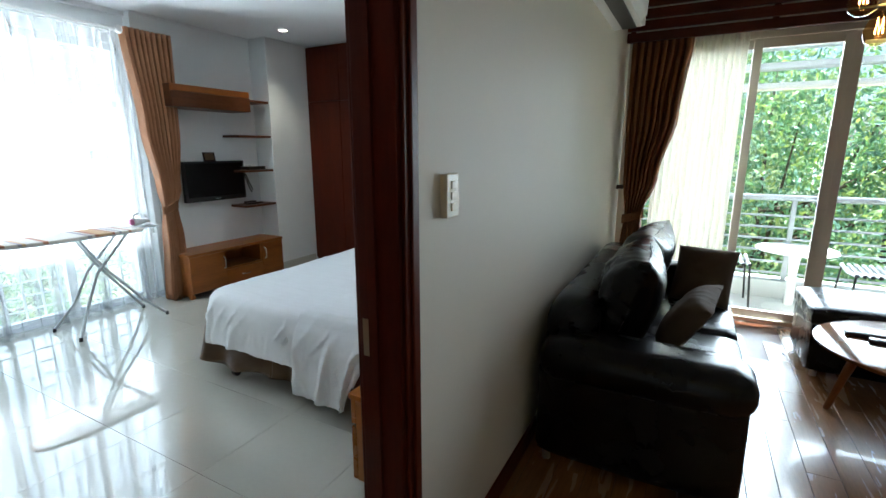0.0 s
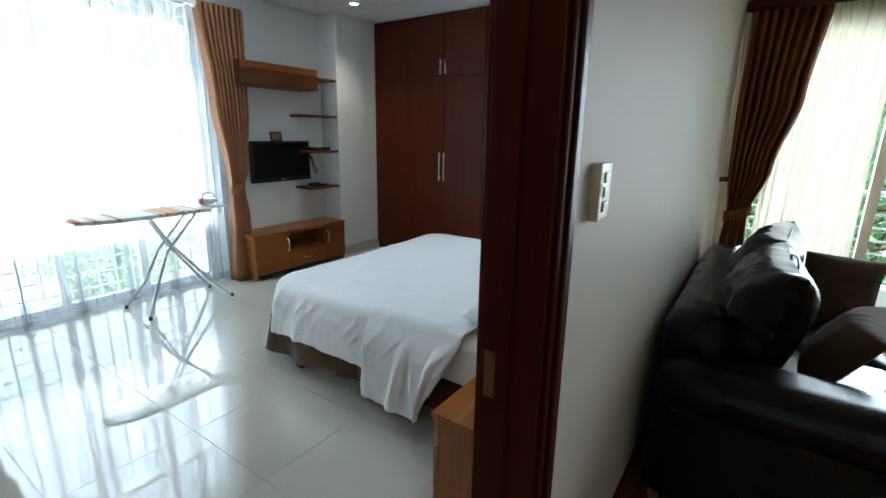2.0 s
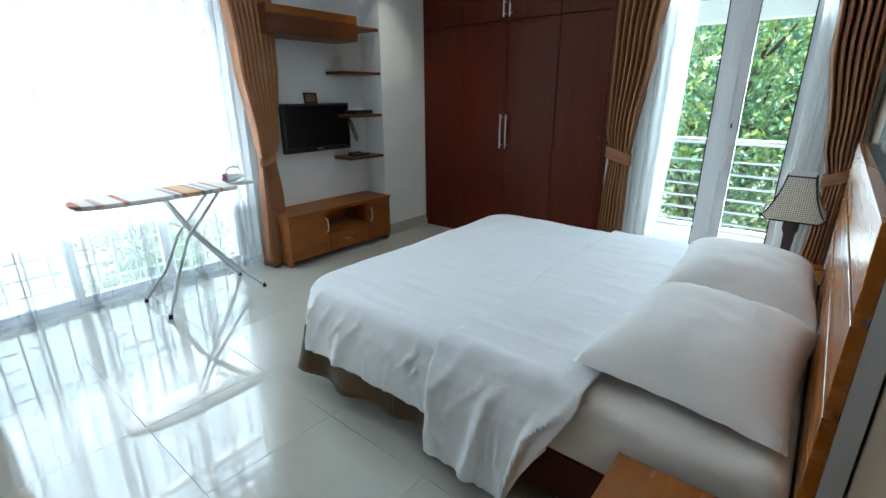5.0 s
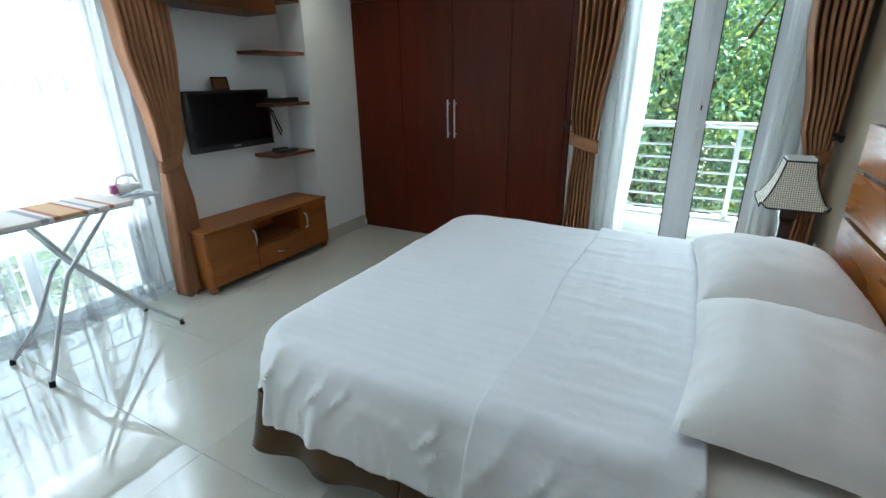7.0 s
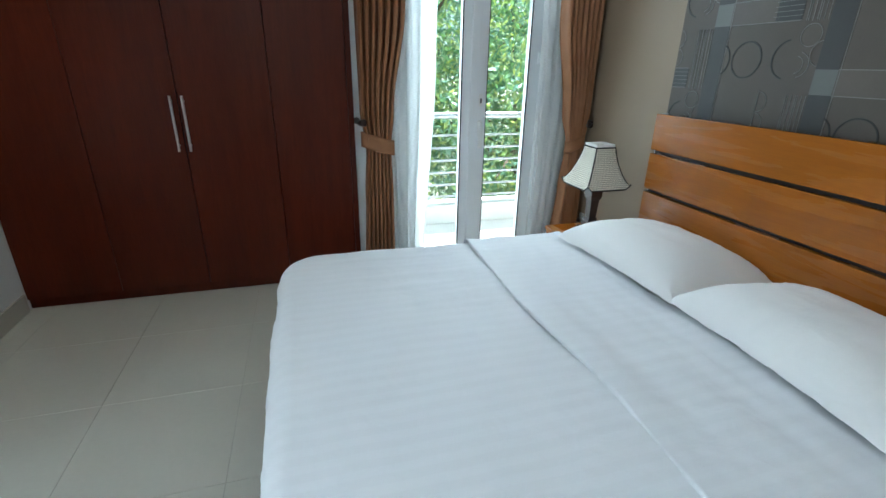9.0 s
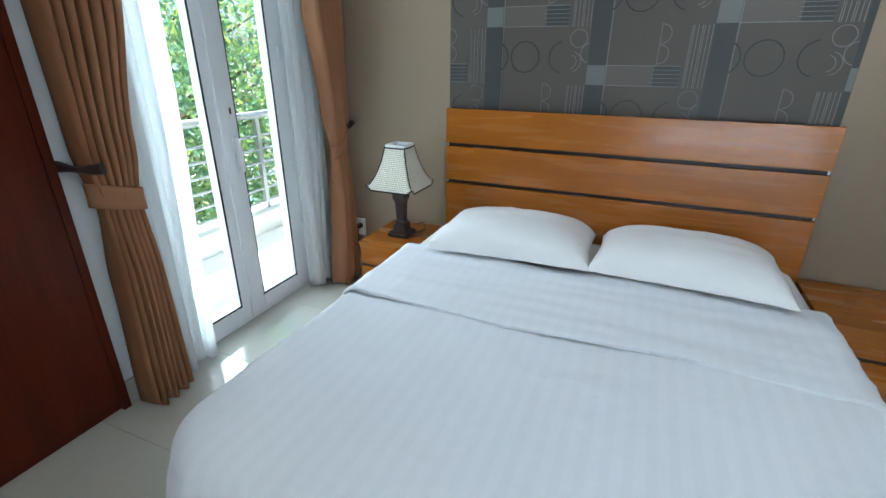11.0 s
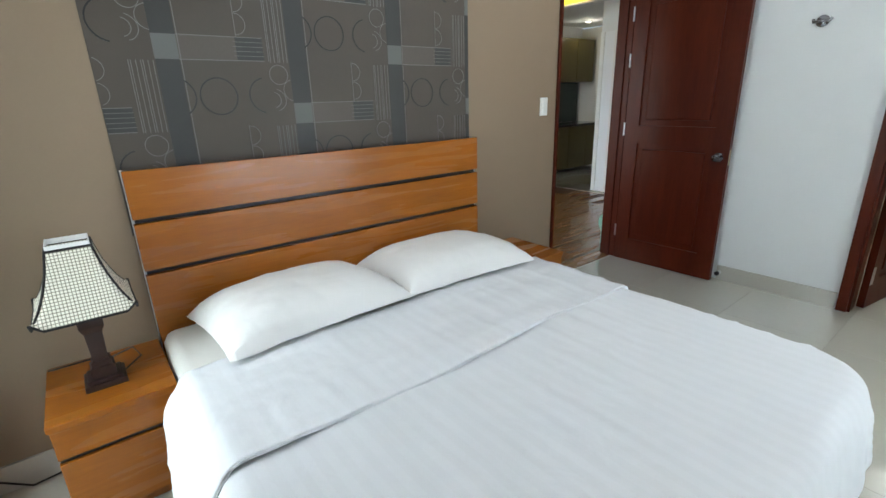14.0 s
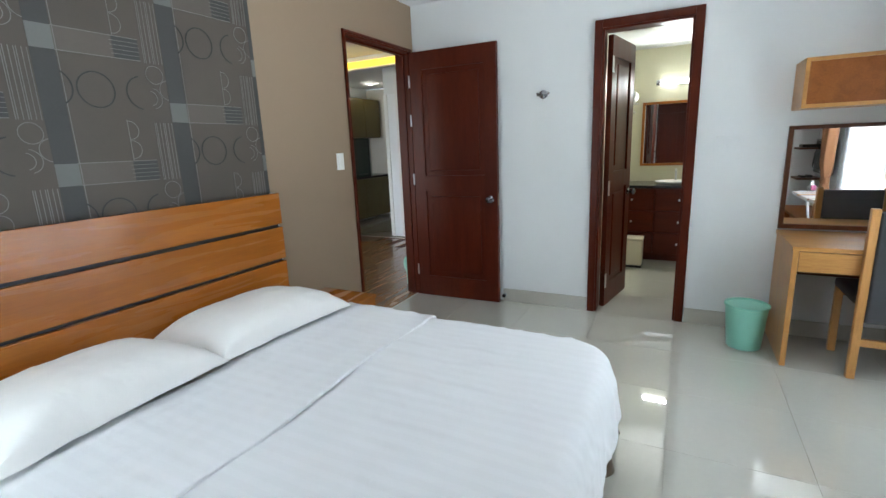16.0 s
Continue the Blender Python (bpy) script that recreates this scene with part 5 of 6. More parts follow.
# ---- bathroom ----
setting("wall_bath", block((-3.0, -2.9, -2.5, -0.12, 0, 2.5), (-1.45, -1.2, -2.5, -0.12, 0, 2.5), (-3.0, -1.2, -2.62, -2.5, 0, 2.5)), BATH_PAINT, "pale yellow bathroom walls")
setting("ceiling_bath", block((-3.0, -1.2, -2.62, -0.12, 2.42, 2.5)), CEILING, "white bathroom ceiling")
van = thing("vanity_cabinet", (-2.1, -2.2, 0), "dark red wooden vanity with drawers", "vanity")
part("body", block((-0.75, 0.635, -0.28, 0.28, 0.05, 0.84), bev=0.003), RED_WOOD_X, van)
for k in range(3):
    for x0 in (0.14, -0.35):
        d = part("drawer", block((x0 + 0.006, x0 + 0.485, 0.281, 0.30, 0.09 + 0.25 * k, 0.33 + 0.25 * k), bev=0.004), RED_WOOD_X, van)
        part("knob", tube([(x0 + 0.24, 0.30, 0.21 + 0.25 * k), (x0 + 0.24, 0.325, 0.21 + 0.25 * k)], 0.012, 10), STEEL, d)
part("plinth", block((-0.75, 0.635, -0.28, 0.24, 0, 0.05)), RED_WOOD_X, van)
part("worktop", block((-0.76, 0.645, -0.298, 0.32, 0.842, 0.872), bev=0.003), GRANITE, van, "black polished granite top")
basin = thing("wash_basin", (-2.15, -2.18, 0.872), "white ceramic wash basin on the vanity top", "basin")
part("bowl", lathe([(0.15, 0.0), (0.21, 0.02), (0.215, 0.028), (0.20, 0.03), (0.12, 0.012), (0.0, 0.010)], 32), WHITE_PLASTIC, basin, smooth=True)
part("tap", tube([(0, -0.18, 0.0), (0, -0.18, 0.12), (0, -0.13, 0.15), (0, -0.08, 0.13)], 0.012, 10), STEEL, basin, smooth=True)
bm_ = thing("bathroom_mirror", (-2.2, -2.498, 1.06), "wall mirror in a honey wooden frame", "mirror")
part("frame", block((-0.46, 0.46, 0, 0.03, 0, 0.03), (-0.46, 0.46, 0, 0.03, 0.72, 0.75), (-0.46, -0.43, 0, 0.03, 0.03, 0.72), (0.43, 0.46, 0, 0.03, 0.03, 0.72), bev=0.003), CHERRY_Z, bm_)
part("glass", block((-0.43, 0.43, 0.004, 0.012, 0.03, 0.72)), MIRROR, bm_)
wl = thing("vanity_light", (-2.15, -2.498, 2.02), "white tubular wall light above the mirror", "wall light")
part("base", block((-0.05, 0.05, 0, 0.05, -0.03, 0.03), bev=0.004), STEEL, wl)
part("tube", tube([(-0.24, 0.07, 0), (0.24, 0.07, 0)], 0.03, 14), GLOW_WHITE, wl, smooth=True)
for x in (-0.25, 0.25):
    part("end_cap", tube([(x - 0.02, 0.07, 0), (x + 0.02, 0.07, 0)], 0.033, 14), STEEL, wl)
sh = thing("towel_shelf", (-1.462, -2.15, 1.80), "steel towel shelf on the bathroom wall", "shelf")
for k in range(4):
    part("bar", tube([(-0.04 - 0.06 * k, -0.28, 0), (-0.04 - 0.06 * k, 0.28, 0)], 0.007, 8), STEEL, sh)
for y in (-0.28, 0.28):
    part("arm", tube([(0.01, y, 0), (-0.24, y, 0)], 0.008, 8), STEEL, sh)
part("towel_bar", tube([(-0.2, -0.28, -0.10), (-0.2, 0.28, -0.10)], 0.007, 8), STEEL, sh)
tw = thing("folded_towel", (-1.59, -2.12, 1.808), "rolled white towels on the shelf", "towel")
for k, (x, z) in enumerate(((-0.06, 0.06), (0.06, 0.06), (0.0, 0.15))):
    part("roll", tube([(x, -0.2, z), (x, -0.19, z), (x, 0.19, z), (x, 0.2, z)], [0.04, 0.058, 0.058, 0.04], 16), TOWEL, tw, smooth=True)
pb = thing("pedal_bin", (-1.78, -1.62, 0), "cream plastic bin standing beside the vanity", "waste bin")
part("body", block((-0.10, 0.10, -0.09, 0.09, 0.02, 0.30), bev=0.02), IVORY_PLASTIC, pb, smooth=True)
part("lid", block((-0.105, 0.105, -0.095, 0.095, 0.30, 0.33), bev=0.01), IVORY_PLASTIC, pb, smooth=True)
part("base", block((-0.10, 0.10, -0.09, 0.09, 0.0, 0.02)), BLACK_PLASTIC, pb)
vent = thing("ceiling_vent", (-1.75, -1.2, 2.42), "white slatted ceiling vent of the bathroom", "vent")
part("frame", block((-0.15, 0.15, -0.15, -0.12, -0.015, 0), (-0.15, 0.15, 0.12, 0.15, -0.015, 0), (-0.15, -0.12, -0.12, 0.12, -0.015, 0), (0.12, 0.15, -0.12, 0.12, -0.015, 0)), WHITE_PLASTIC, vent)
for k in range(6):
    part("slat", block((-0.12, 0.12, -0.11 + 0.04 * k, -0.09 + 0.04 * k, -0.012, -0.004)), WHITE_PLASTIC, vent)

# ---- living room things ----
def puff(x0, x1, y0, y1, z0, z1, soft, crown=0.0, seed=0.0):
    """A padded block with round edges, a crown on top and small dents."""
    bm = block((x0, x1, y0, y1, z0, z1))
    bmesh.ops.subdivide_edges(bm, edges=bm.edges[:], cuts=9, use_grid_fill=True)
    c = Vector(((x0 + x1) / 2, (y0 + y1) / 2, (z0 + z1) / 2))
    h = Vector(((x1 - x0) / 2, (y1 - y0) / 2, (z1 - z0) / 2))
    for v in bm.verts:
        d = v.co - c
        core = Vector([max(-h[i] + soft, min(h[i] - soft, d[i])) for i in range(3)])
        o = d - core
        if o.length > 1e-6:
            m = max(abs(o[i]) for i in range(3))
            o = o.normalized() * m
        q = core + o
        k = max(0.0, 1 - (d.x / h.x) ** 2) * max(0.0, 1 - (d.y / h.y) ** 2)
        q.z += crown * k * (1 if d.z > 0 else 0)
        q *= 1 + 0.02 * noise.noise((d.x * 6 + seed, d.y * 6, d.z * 6))
        v.co = c + q
    return bm


sofa = thing("sofa", (0.57, 2.92, 0), "black leather two-seat sofa against the cream wall", "sofa")
part("base", puff(-0.36, 0.36, -0.80, 0.80, 0.05, 0.30, 0.03), LEATHER, sofa, smooth=True)
part("back", puff(-0.43, -0.17, -0.82, 0.95, 0.06, 0.74, 0.09), LEATHER, sofa, smooth=True)
for y0, y1 in ((-0.97, -0.72), (0.74, 0.99)):
    a = part("arm", puff(-0.40, 0.41, y0, y1, 0.05, 0.52, 0.05), LEATHER, sofa, smooth=True)
    part("arm_roll", puff(-0.40, 0.43, y0 - 0.03, y1 + 0.02, 0.42, 0.62, 0.095), LEATHER, a, smooth=True)
for k, (y0, y1) in enumerate(((-0.72, 0.005), (0.01, 0.735))):
    part("seat_cushion", puff(-0.20, 0.44, y0, y1, 0.27, 0.43, 0.05, 0.02, k), LEATHER, sofa, smooth=True)
    bc = part("back_cushion", pillow_mesh(y1 - y0 + 0.02, 0.56, 0.30, 4.0 + k, 0.55, 2.6), LEATHER, sofa, smooth=True)
    bc.matrix_basis = pose(-0.10, (y0 + y1) / 2, 0.67, 0, -72, 4 - 8 * k)
    seam = part("seam", tube([(0.283 * math.cos(a) * (1 - 0.05 * math.sin(a) ** 2), 0.36 * math.sin(a), 0) for a in [math.pi * i / 20 - math.pi / 2 for i in range(21)]], 0.005, 6), LEATHER, bc, smooth=True)
for x in (-0.35, 0.36):
    for y in (-0.9, 0.92):
        part("foot", tube([(x, y, 0), (x, y, 0.06)], 0.02, 10), STEEL, sofa)


for at, rot, lab in (((0.77, 2.50, 0.60), (8, -58, -14), "dark taupe scatter cushion leaning on the sofa seat"), ((0.82, 3.50, 0.60), (60, 0, -12), "dark taupe scatter cushion by the sofa arm")):
    p = single("cushion", pillow_mesh(0.40, 0.36, 0.13, at[1]), TAUPE_CLOTH, lab, "cushion", "cushions on the sofa", smooth=True)
    p.matrix_world = pose(*at, *rot)

tb = thing("coffee_table", (1.80, 3.05, 0), "round wooden coffee table with splayed legs", "coffee table")
part("tabletop", lathe([(0.0, 0.425), (0.43, 0.425), (0.45, 0.435), (0.45, 0.447), (0.44, 0.452), (0.0, 0.452)], 48), TABLE_WOOD, tb, smooth=True)
for k in range(4):
    a = math.pi / 4 + k * math.pi / 2 + 0.4
    part("leg", tube([(0.24 * math.cos(a), 0.24 * math.sin(a), 0.425), (0.34 * math.cos(a), 0.34 * math.sin(a), 0.0)], [0.026, 0.016], 10), STAND, tb, smooth=True)
for dx, dy, rz in ((-0.20, 0.12, 20), (-0.12, 0.03, 12)):
    rc = thing("remote_control", (1.80 + dx, 3.05 + dy, 0.452), "dark remote control lying on the coffee table", "remote control")
    rc.rotation_euler = (0, 0, radians(rz + 70))
    part("case", block((-0.025, 0.025, -0.1, 0.1, 0, 0.02), bev=0.006), BLACK_PLASTIC, rc)
    part("keys", block((-0.016, 0.016, -0.07, 0.07, 0.0202, 0.022)), GREY_LEATHER, rc)
ot = thing("ottoman", (1.84, 3.88, 0), "black leather ottoman by the balcony doors", "ottoman")
part("body", puff(-0.40, 0.5, -0.30, 0.30, 0.04, 0.36, 0.03), LEATHER, ot, smooth=True)
part("cushion", puff(-0.41, 0.51, -0.31, 0.31, 0.34, 0.46, 0.04, 0.015, 2.0), LEATHER, ot, smooth=True)
for x in (-0.34, 0.44):
    for y in (-0.25, 0.25):
        part("foot", tube([(x, y, 0), (x, y, 0.05)], 0.02, 10), STEEL, ot)

ac = thing("air_conditioner", (0.11, 3.32, 2.23), "white wall-mounted air conditioner high on the cream wall", "air conditioner")


def ac_shell(u, v):
    pr = [(0.0, 0.0), (0.16, 0.02), (0.205, 0.08), (0.21, 0.2), (0.19, 0.27), (0.0, 0.28)]
    k = v * (len(pr) - 1)
    i = min(int(k), len(pr) - 2)
    x, z = (pr[i][j] + (pr[i + 1][j] - pr[i][j]) * (k - i) for j in (0, 1))
    return Vector((x, -0.40 + 0.80 * u, z))


part("shell", sheet(ac_shell, 6, 20), WHITE_PLASTIC, ac, smooth=True)
for y in (-0.401, 0.391):
    part("end_cap", block((0.0, 0.198, y, y + 0.01, 0.012, 0.275), bev=0.004), WHITE_PLASTIC, ac)
part("louvre", block((0.06, 0.15, -0.36, 0.36, -0.006, 0.004)), BLACK_PLASTIC, ac, "dark air outlet")
part("flap", block((0.135, 0.185, -0.37, 0.37, 0.002, 0.014), bev=0.003), WHITE_PLASTIC, ac)

curtain("curtain", (0, 4.40, 0), "dark brown pleated curtain tied back by the living room doors",
        [(2.30, 0.15, 0.60, 0.8), (1.7, 0.15, 0.54, 0.9), (1.2, 0.16, 0.43, 0.8), (0.85, 0.19, 0.33, 0.7), (0.6, 0.17, 0.34, 0.9), (0.01, 0.14, 0.36, 1.0)], 8, 0.05, along_x, DRAPE_DARK, (0.18, 0.34, 0.85, 0.10), 21,
        [(0.115, 0.0, 1.10), (0.14, -0.01, 1.10), (0.155, -0.01, 1.09), (0.155, -0.01, 1.11), (0.155, -0.01, 1.12)])
curtain("sheer_curtain", (0, 4.48, 0), "cream sheer curtain by the living room doors", [(2.30, 0.40, 0.97, 0.8), (1.2, 0.38, 0.97, 0.9), (0.015, 0.35, 0.97, 1.0)], 13, 0.03, along_x, SHEER_CREAM, seed=23)
val = thing("slatted_pelmet", (0.115, 4.32, 2.26), "dark wooden slatted pelmet above the curtains", "pelmet")
for k in range(4):
    part("slat", block((0, 3.9, 0.0, 0.03, 0.085 * k, 0.085 * k + 0.07), bev=0.003), RED_WOOD_X, val)
for k in range(5):
    part("batten", block((0.02 + 0.95 * k, 0.06 + 0.95 * k, 0.03, 0.05, 0, 0.33)), RED_WOOD_X, val)
part("ceiling_slats", block((0, 3.9, -0.9, -0.02, 0.315, 0.335)), RED_WOOD_X, val)
pend = thing("pendant_light", (1.22, 2.5, CEIL), "pendant light with clear amber filament bulbs", "pendant light")
part("rose", lathe([(0.0, 0.0), (0.06, 0.0), (0.06, -0.03), (0.0, -0.03)], 20), BLACK_PLASTIC, pend)
for dx, dy, z in ((-0.02, 0.0, -0.615), (0.06, 0.09, -0.71)):
    part("cord", tube([(0, 0, -0.03), (dx, dy, -0.16), (dx, dy, z + 0.10)], 0.004, 6), BLACK_PLASTIC, pend)
    b = part("bulb", lathe([(0.016, 0.08), (0.018, 0.05), (0.042, 0.01), (0.05, -0.02), (0.042, -0.055), (0.02, -0.072), (0.0, -0.075)], 20, (dx, dy, z)), AMBER_GLASS, pend, "clear amber bulb", smooth=True)
    part("filament", tube([(dx - 0.012, dy, z - 0.03), (dx - 0.008, dy, z + 0.03), (dx, dy, z - 0.03), (dx + 0.008, dy, z + 0.03), (dx + 0.012, dy, z - 0.03)], 0.0022, 6), FILAMENT, b)
    part("socket", tube([(dx, dy, z + 0.075), (dx, dy, z + 0.13)], 0.02, 12), BRASS, b)


def wicker_chair(at, rz):
    c = thing("balcony_chair", at, "dark wicker chair with thin metal legs on the balcony", "chair", "chairs on the balcony")
    c.rotation_euler = (0, 0, radians(rz))
    for k in range(9):
        y = -0.2 + 0.05 * k
        part("seat_strand", tube([(-0.24, y, 0.44), (0, y, 0.415), (0.24, y, 0.44)], 0.017, 6), BLACK_PLASTIC, c)
    for k in range(7):
        z = 0.48 + 0.05 * k
        part("back_strand", tube([(-0.26, 0.05, z), (-0.18, 0.24, z + 0.02), (0, 0.29, z + 0.03), (0.18, 0.24, z + 0.02), (0.26, 0.05, z)], 0.010, 6), BLACK_PLASTIC, c)
    for x in (-0.22, 0.22):
        for y in (-0.2, 0.22):
            part("leg", tube([(x, y, 0.43), (x * 1.15, y * 1.15, 0)], 0.009, 8), BLACK_PLASTIC, c)
    return c


wicker_chair((1.02, 5.15, -0.03), 90)
wicker_chair((2.15, 5.12, -0.03), -90)
bt = thing("balcony_table", (1.58, 5.2, -0.03), "round white plastic table on the balcony", "table")
part("tabletop", lathe([(0.0, 0.55), (0.30, 0.55), (0.31, 0.56), (0.30, 0.575), (0.0, 0.575)], 36), WHITE_PLASTIC, bt, smooth=True)
part("stem", lathe([(0.20, 0.0), (0.19, 0.02), (0.04, 0.05), (0.03, 0.3), (0.05, 0.55)], 24), WHITE_PLASTIC, bt, smooth=True)

# ---- kitchen seen through the bedroom door ----
setting("floor_kitchen", block((0.0, 4.4, -4.6, -2.28, -0.12, -0.002)), TILE, "pale tiled kitchen floor")
lw = thing("louvred_screen_door", (1.58, -2.40, 0), "white louvred folding door beside the kitchen", "door")
part("stile", block((-0.04, 0.02, -0.02, 0.02, 0, 2.2), bev=0.003), WHITE_PLASTIC, lw)
part("stile", block((0.10, 0.14, -0.02, 0.02, 0, 2.2), bev=0.003), WHITE_PLASTIC, lw)
part("stile", block((0.30, 0.36, -0.02, 0.02, 0, 2.2), bev=0.003), WHITE_PLASTIC, lw)
part("panel", block((0.02, 0.10, -0.005, 0.005, 0, 2.2), (0.14, 0.30, -0.005, 0.005, 0, 2.2)), PVC, lw)
setting("wall_kitchen_side", block((0.11, 1.54, -2.5, -2.40, 0, 2.62), (1.54, 1.94, -2.5, -2.40, 2.2, 2.62), (3.85, 4.4, -4.6, -2.35, 0, 2.62)), WHITE_PAINT, "white wall beside the kitchen")
kc = thing("kitchen_cabinet", (3.49, -3.12, 0), "olive kitchen base cabinet with black worktop", "cabinet")
part("body", block((-1.4, 0.7, -0.3, 0.27, 0.08, 0.84), bev=0.003), OLIVE, kc)
for k in range(4):
    part("door", block((-1.39 + 0.52 * k, -0.88 + 0.52 * k, 0.27, 0.29, 0.1, 0.83), bev=0.003), OLIVE, kc)
part("worktop", block((-1.4, 0.7, -0.32, 0.31, 0.842, 0.88), bev=0.003), GRANITE, kc)
part("splashback", block((-1.4, 0.7, -0.345, -0.325, 0.88, 1.62)), TEAL, kc, "dark green glass splashback")
kw = thing("kitchen_wall_cabinet", (3.66, -3.12, 1.62), "olive kitchen wall cabinets", "cabinet")
part("body", block((-1.4, 0.7, -0.17, 0.15, 0, 0.75), bev=0.003), OLIVE, kw)
for k in range(4):
    part("door", block((-1.39 + 0.52 * k, -0.88 + 0.52 * k, 0.15, 0.17, 0.01, 0.74), bev=0.003), OLIVE, kw)
kc.rotation_euler = kw.rotation_euler = (0, 0, radians(90))
door5 = tagged(new("door_5"), "dark red wooden entrance door standing open with a steel lever", "door", kind="structure")
door5.matrix_world = pose(2.25, -1.45, 0.004, 0, 0, 113.6)
door_leaf(door5, 0.88, 2.15, 0.045, 0)
part("lever_plate", block((-0.80, -0.755, 0.045, 0.052, 0.86, 1.0), bev=0.002), STEEL, door5, "brushed steel lock plate")
part("lever", tube([(-0.778, 0.052, 0.95), (-0.778, 0.095, 0.95), (-0.76, 0.10, 0.95), (-0.66, 0.10, 0.95)], 0.009, 10), STEEL, door5, "brushed steel lever", smooth=True)
dp = thing("dustpan", (0.27, -0.14, 0), "pale teal plastic dustpan standing on its handle", "dustpan")
bm = lathe([(0.0, -0.008), (0.042, -0.006), (0.046, 0.0), (0.042, 0.006), (0.0, 0.004)], 28)
bmesh.ops.transform(bm, matrix=Matrix.Translation((0, 0, 0.215)) @ Matrix.Diagonal((1, 1, 1.7, 1)) @ Matrix.Rotation(radians(90), 4, "X"), verts=bm.verts[:])
part("pan", bm, GREEN_BIN, dp, smooth=True)
part("handle", tube([(0, 0, 0.0), (0, 0, 0.06), (0, 0, 0.15)], [0.012, 0.010, 0.014], 10), GREEN_BIN, dp, smooth=True)
cove = thing("ceiling_cove", (1.8, -1.55, 2.44), "dropped ceiling edge with a yellow cove light", "cove light")
part("edge", block((-1.7, 2.6, -0.10, 0.02, 0, 0.16)), CEILING, cove)
part("light_strip", block((-1.6, 2.5, 0.021, 0.03, 0.02, 0.10)), GLOW_YELLOW, cove, "yellow light strip")
kd = thing("downlight", (3.3, -4.0, 2.62), "small kitchen ceiling downlight switched on", "downlight")
part("ring", lathe([(0.05, 0.0), (0.055, -0.006), (0.04, -0.008), (0.038, -0.002)], 24), WHITE_PLASTIC, kd, smooth=True)
part("lens", lathe([(0.038, -0.004), (0.0, -0.006)], 20), GLOW_DOWN, kd)

# ---- outside ----
setting("ground", block((-300, 300, -300, 300, -4.2, -4.0)), GRASS, "grass and paving far below the balcony")


def crown_mesh(n, seed):
    """Leaf sprays round many twig ends, uneven, with gaps."""
    rng = np.random.default_rng(seed)
    ends = np.clip(rng.normal(0, 1, (260, 3)), -1.7, 1.7) * np.array([1.55, 1.25, 1.5])
    pick = ends[rng.integers(0, len(ends), n)]
    c = pick + np.clip(rng.normal(0, 0.20, (n, 3)), -0.4, 0.4)
    a = rng.normal(0, 1, (n, 3)) + np.array([0, 0, -0.7])
    a /= np.linalg.norm(a, axis=1)[:, None]
    b = np.cross(a, rng.normal(0, 1, (n, 3)))
    b /= np.linalg.norm(b, axis=1)[:, None]
    nrm = np.cross(a, b)
    ln = rng.uniform(0.075, 0.14, n)[:, None]
    wd = ln * rng.uniform(0.16, 0.24, n)[:, None]
    pts = np.stack([c - a * ln * 0.5, c - b * wd, c + nrm * wd * 0.25, c + b * wd, c + a * ln * 0.5 - nrm * wd * 0.4], 1).reshape(-1, 3)
    i = np.arange(n)[:, None] * 5
    faces = np.concatenate([i + np.array([[0, 1, 2]]), i + np.array([[0, 2, 3]]), i + np.array([[1, 4, 2]]), i + np.array([[2, 4, 3]])])
    me = bpy.data.meshes.new("crown")
    me.from_pydata(pts.tolist(), [], faces.tolist())
    me.materials.append(LEAVES)
    return me, ends


def tree(at, seed, n=20000):
    t = thing("tree", at, "leafy green tree beside the balcony", "tree", "trees outside the balcony")
    me, ends = crown_mesh(n, seed)
    o = new("crown", me)
    o.parent, o.location = t, (0, 0, 5.2)
    o["kind"] = "stuff"
    part("trunk", tube([(0, 0, 0), (0.05, 0.03, 1.8), (-0.05, 0.0, 3.4), (0.04, 0.02, 4.6), (0.0, 0.0, 6.0)], [0.17, 0.14, 0.11, 0.08, 0.03], 12), BARK, t, smooth=True)
    for k in range(14):
        e = Vector(ends[k * 3]) + Vector((0, 0, 5.2))
        s = Vector((0, 0, 2.6 + 0.2 * k))
        part("limb", tube([s, s.lerp(e, 0.45) + Vector((0, 0, 0.12)), e], [0.05, 0.03, 0.008], 6), BARK, t, smooth=True)
    return t


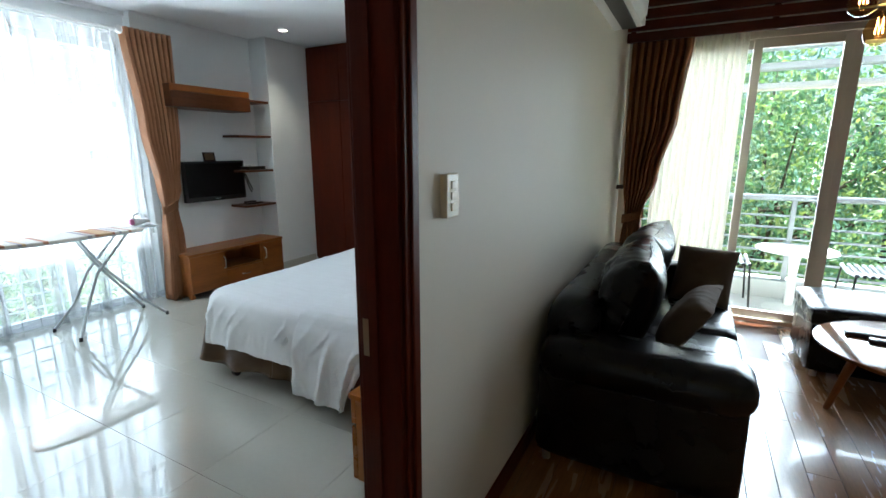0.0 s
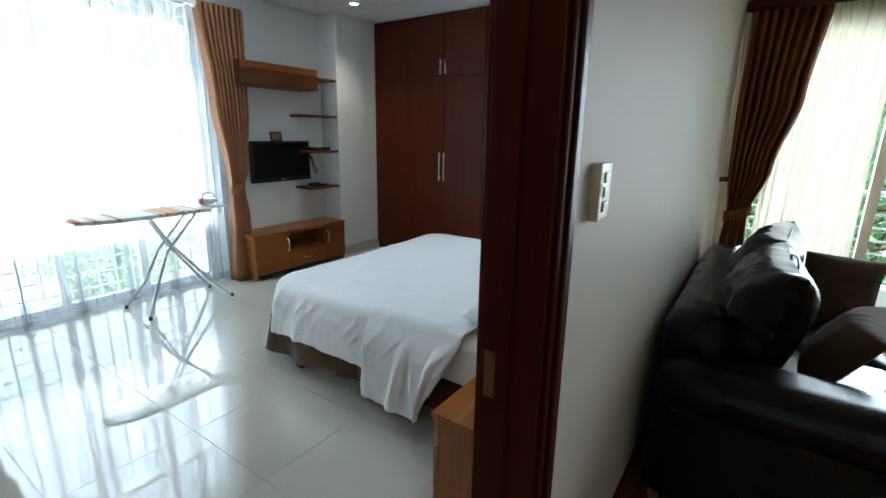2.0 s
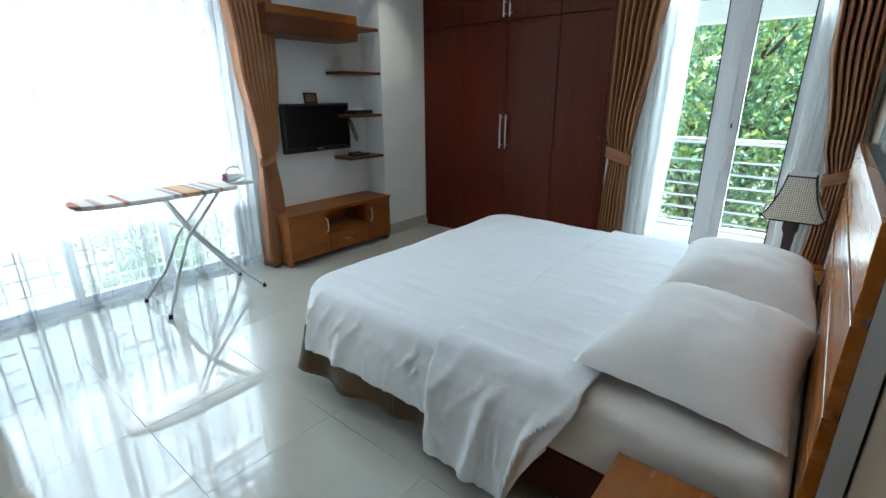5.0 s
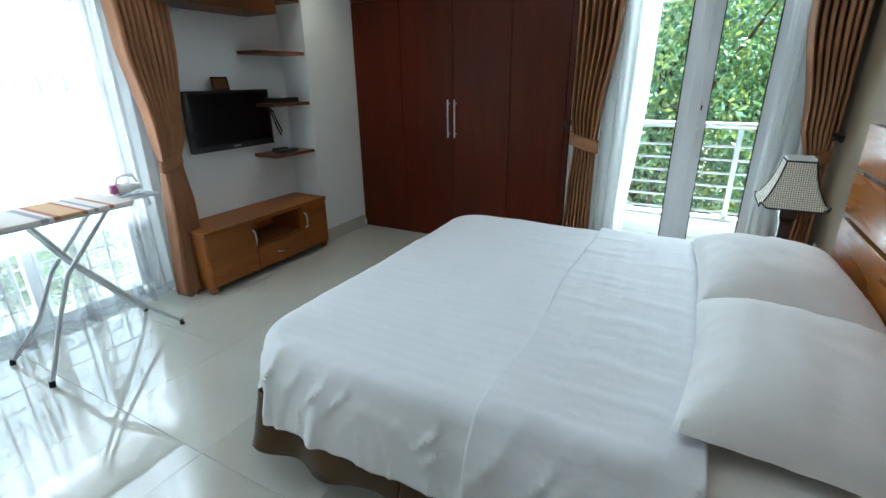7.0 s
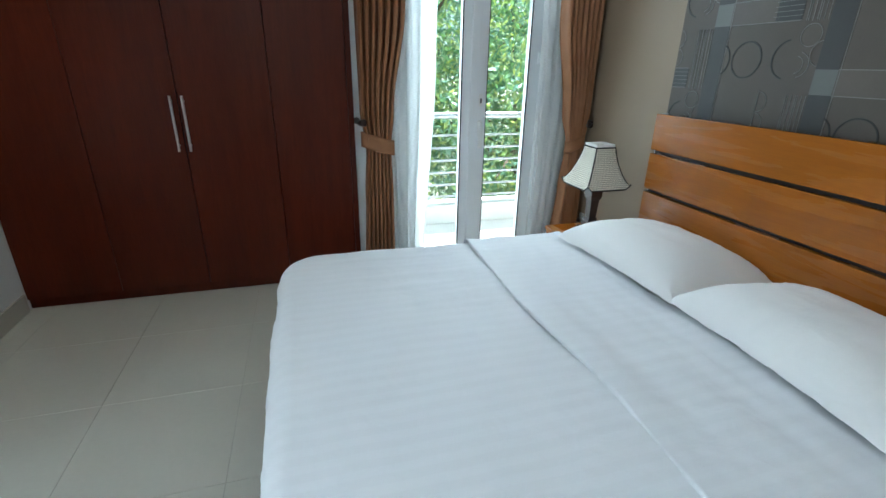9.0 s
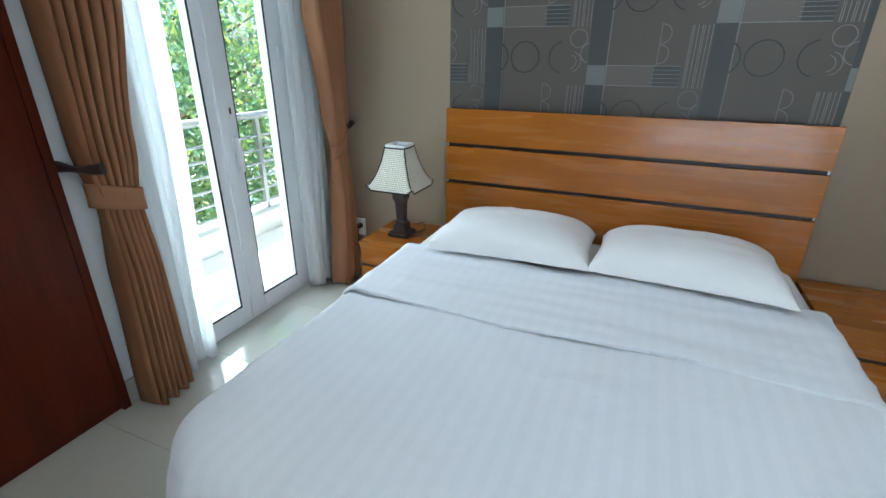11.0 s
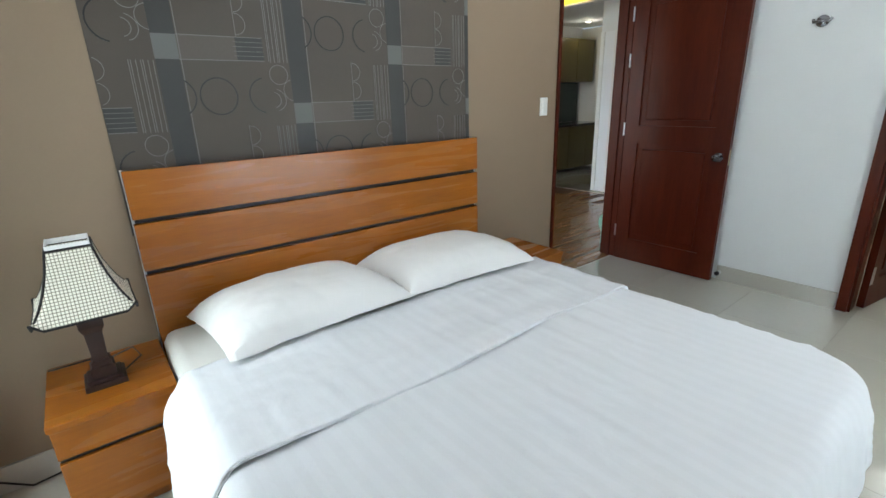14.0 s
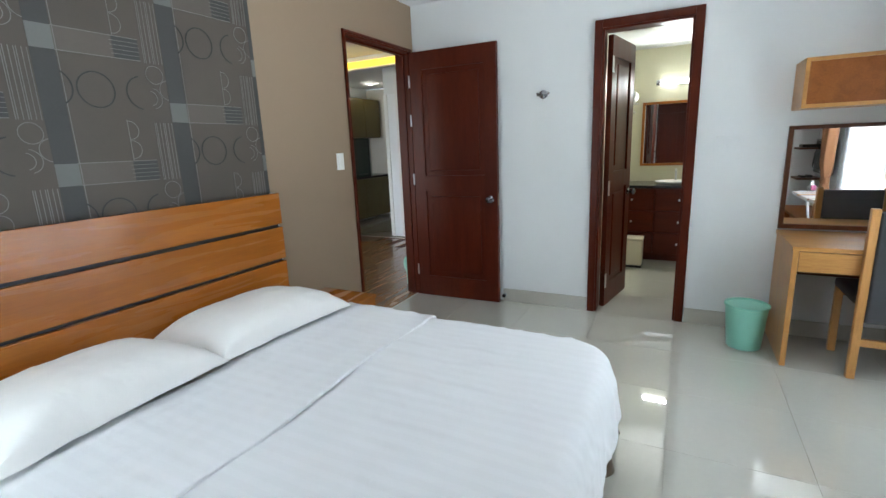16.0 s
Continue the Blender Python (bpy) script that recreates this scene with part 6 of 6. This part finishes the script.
first = tree((-1.3, 8.3, -4.0), 1)
second = tree((1.6, 8.6, -4.7), 2)
copy_thing(first, pose(4.3, 8.2, -4.9, 0, 0, 140))
copy_thing(second, pose(-3.6, 9.0, -3.8, 0, 0, 200))
copy_thing(first, pose(0.1, 10.6, -3.4, 0, 0, 70))
copy_thing(second, pose(2.9, 11.0, -4.6, 0, 0, 310))
copy_thing(first, pose(-5.8, 8.6, -3.9, 0, 0, 250))
copy_thing(second, pose(-2.4, 11.4, -3.5, 0, 0, 20))
copy_thing(first, pose(-16.0, 5.9, -7.2, 0, 0, 15))

# ---- floor pieces ----
def tile_data(w, d, t, bev, material, name):
    bm = block((-w / 2, w / 2, -d / 2, d / 2, -t, 0))
    top = [e for e in bm.edges if all(v.co.z > -t / 2 for v in e.verts)]
    bmesh.ops.bevel(bm, geom=top, offset=bev, segments=1, affect="EDGES")
    return mesh_of(name, bm, material)


TS, J = 0.56, 0.0014
full = tile_data(TS - J, TS - J, 0.008, 0.0005, TILE, "tile")
rx, ry = [-0.555 - TS * (k - 1) for k in range(8)], [1.165 + TS * (k - 7) for k in range(15)]
for x1 in rx:
    for y0 in ry:
        a, b = max(x1 - TS, -3.97), min(x1, 0.028)
        c, d = max(y0, -2.49), min(y0 + TS, 5.1)
        if b - a < 0.02 or d - c < 0.02:
            continue
        whole = b - a > TS - 0.001 and d - c > TS - 0.001
        ob = new("tile", full if whole else tile_data(b - a - J, d - c - J, 0.008, 0.0005, TILE, "tile"))
        ob.location = ((a + b) / 2, (c + d) / 2, 0.0)
        ob.parent = floor
PW, PL = 0.125, 0.82
pd = tile_data(PW - 0.0015, PL - 0.0015, 0.01, 0.0012, PLANK, "plank")
n = 0
for i in range(22):
    for j in range(-3, 7):
        x, y = 0.095 + PW * i, PL * j + (0.37 * i) % PL
        if n < 300 and -2.28 < y - PL / 2 and y + PL / 2 < 4.56:
            ob = new("plank", pd)
            ob.location = (x, y, 0.0)
            ob.parent = living_floor
            n += 1
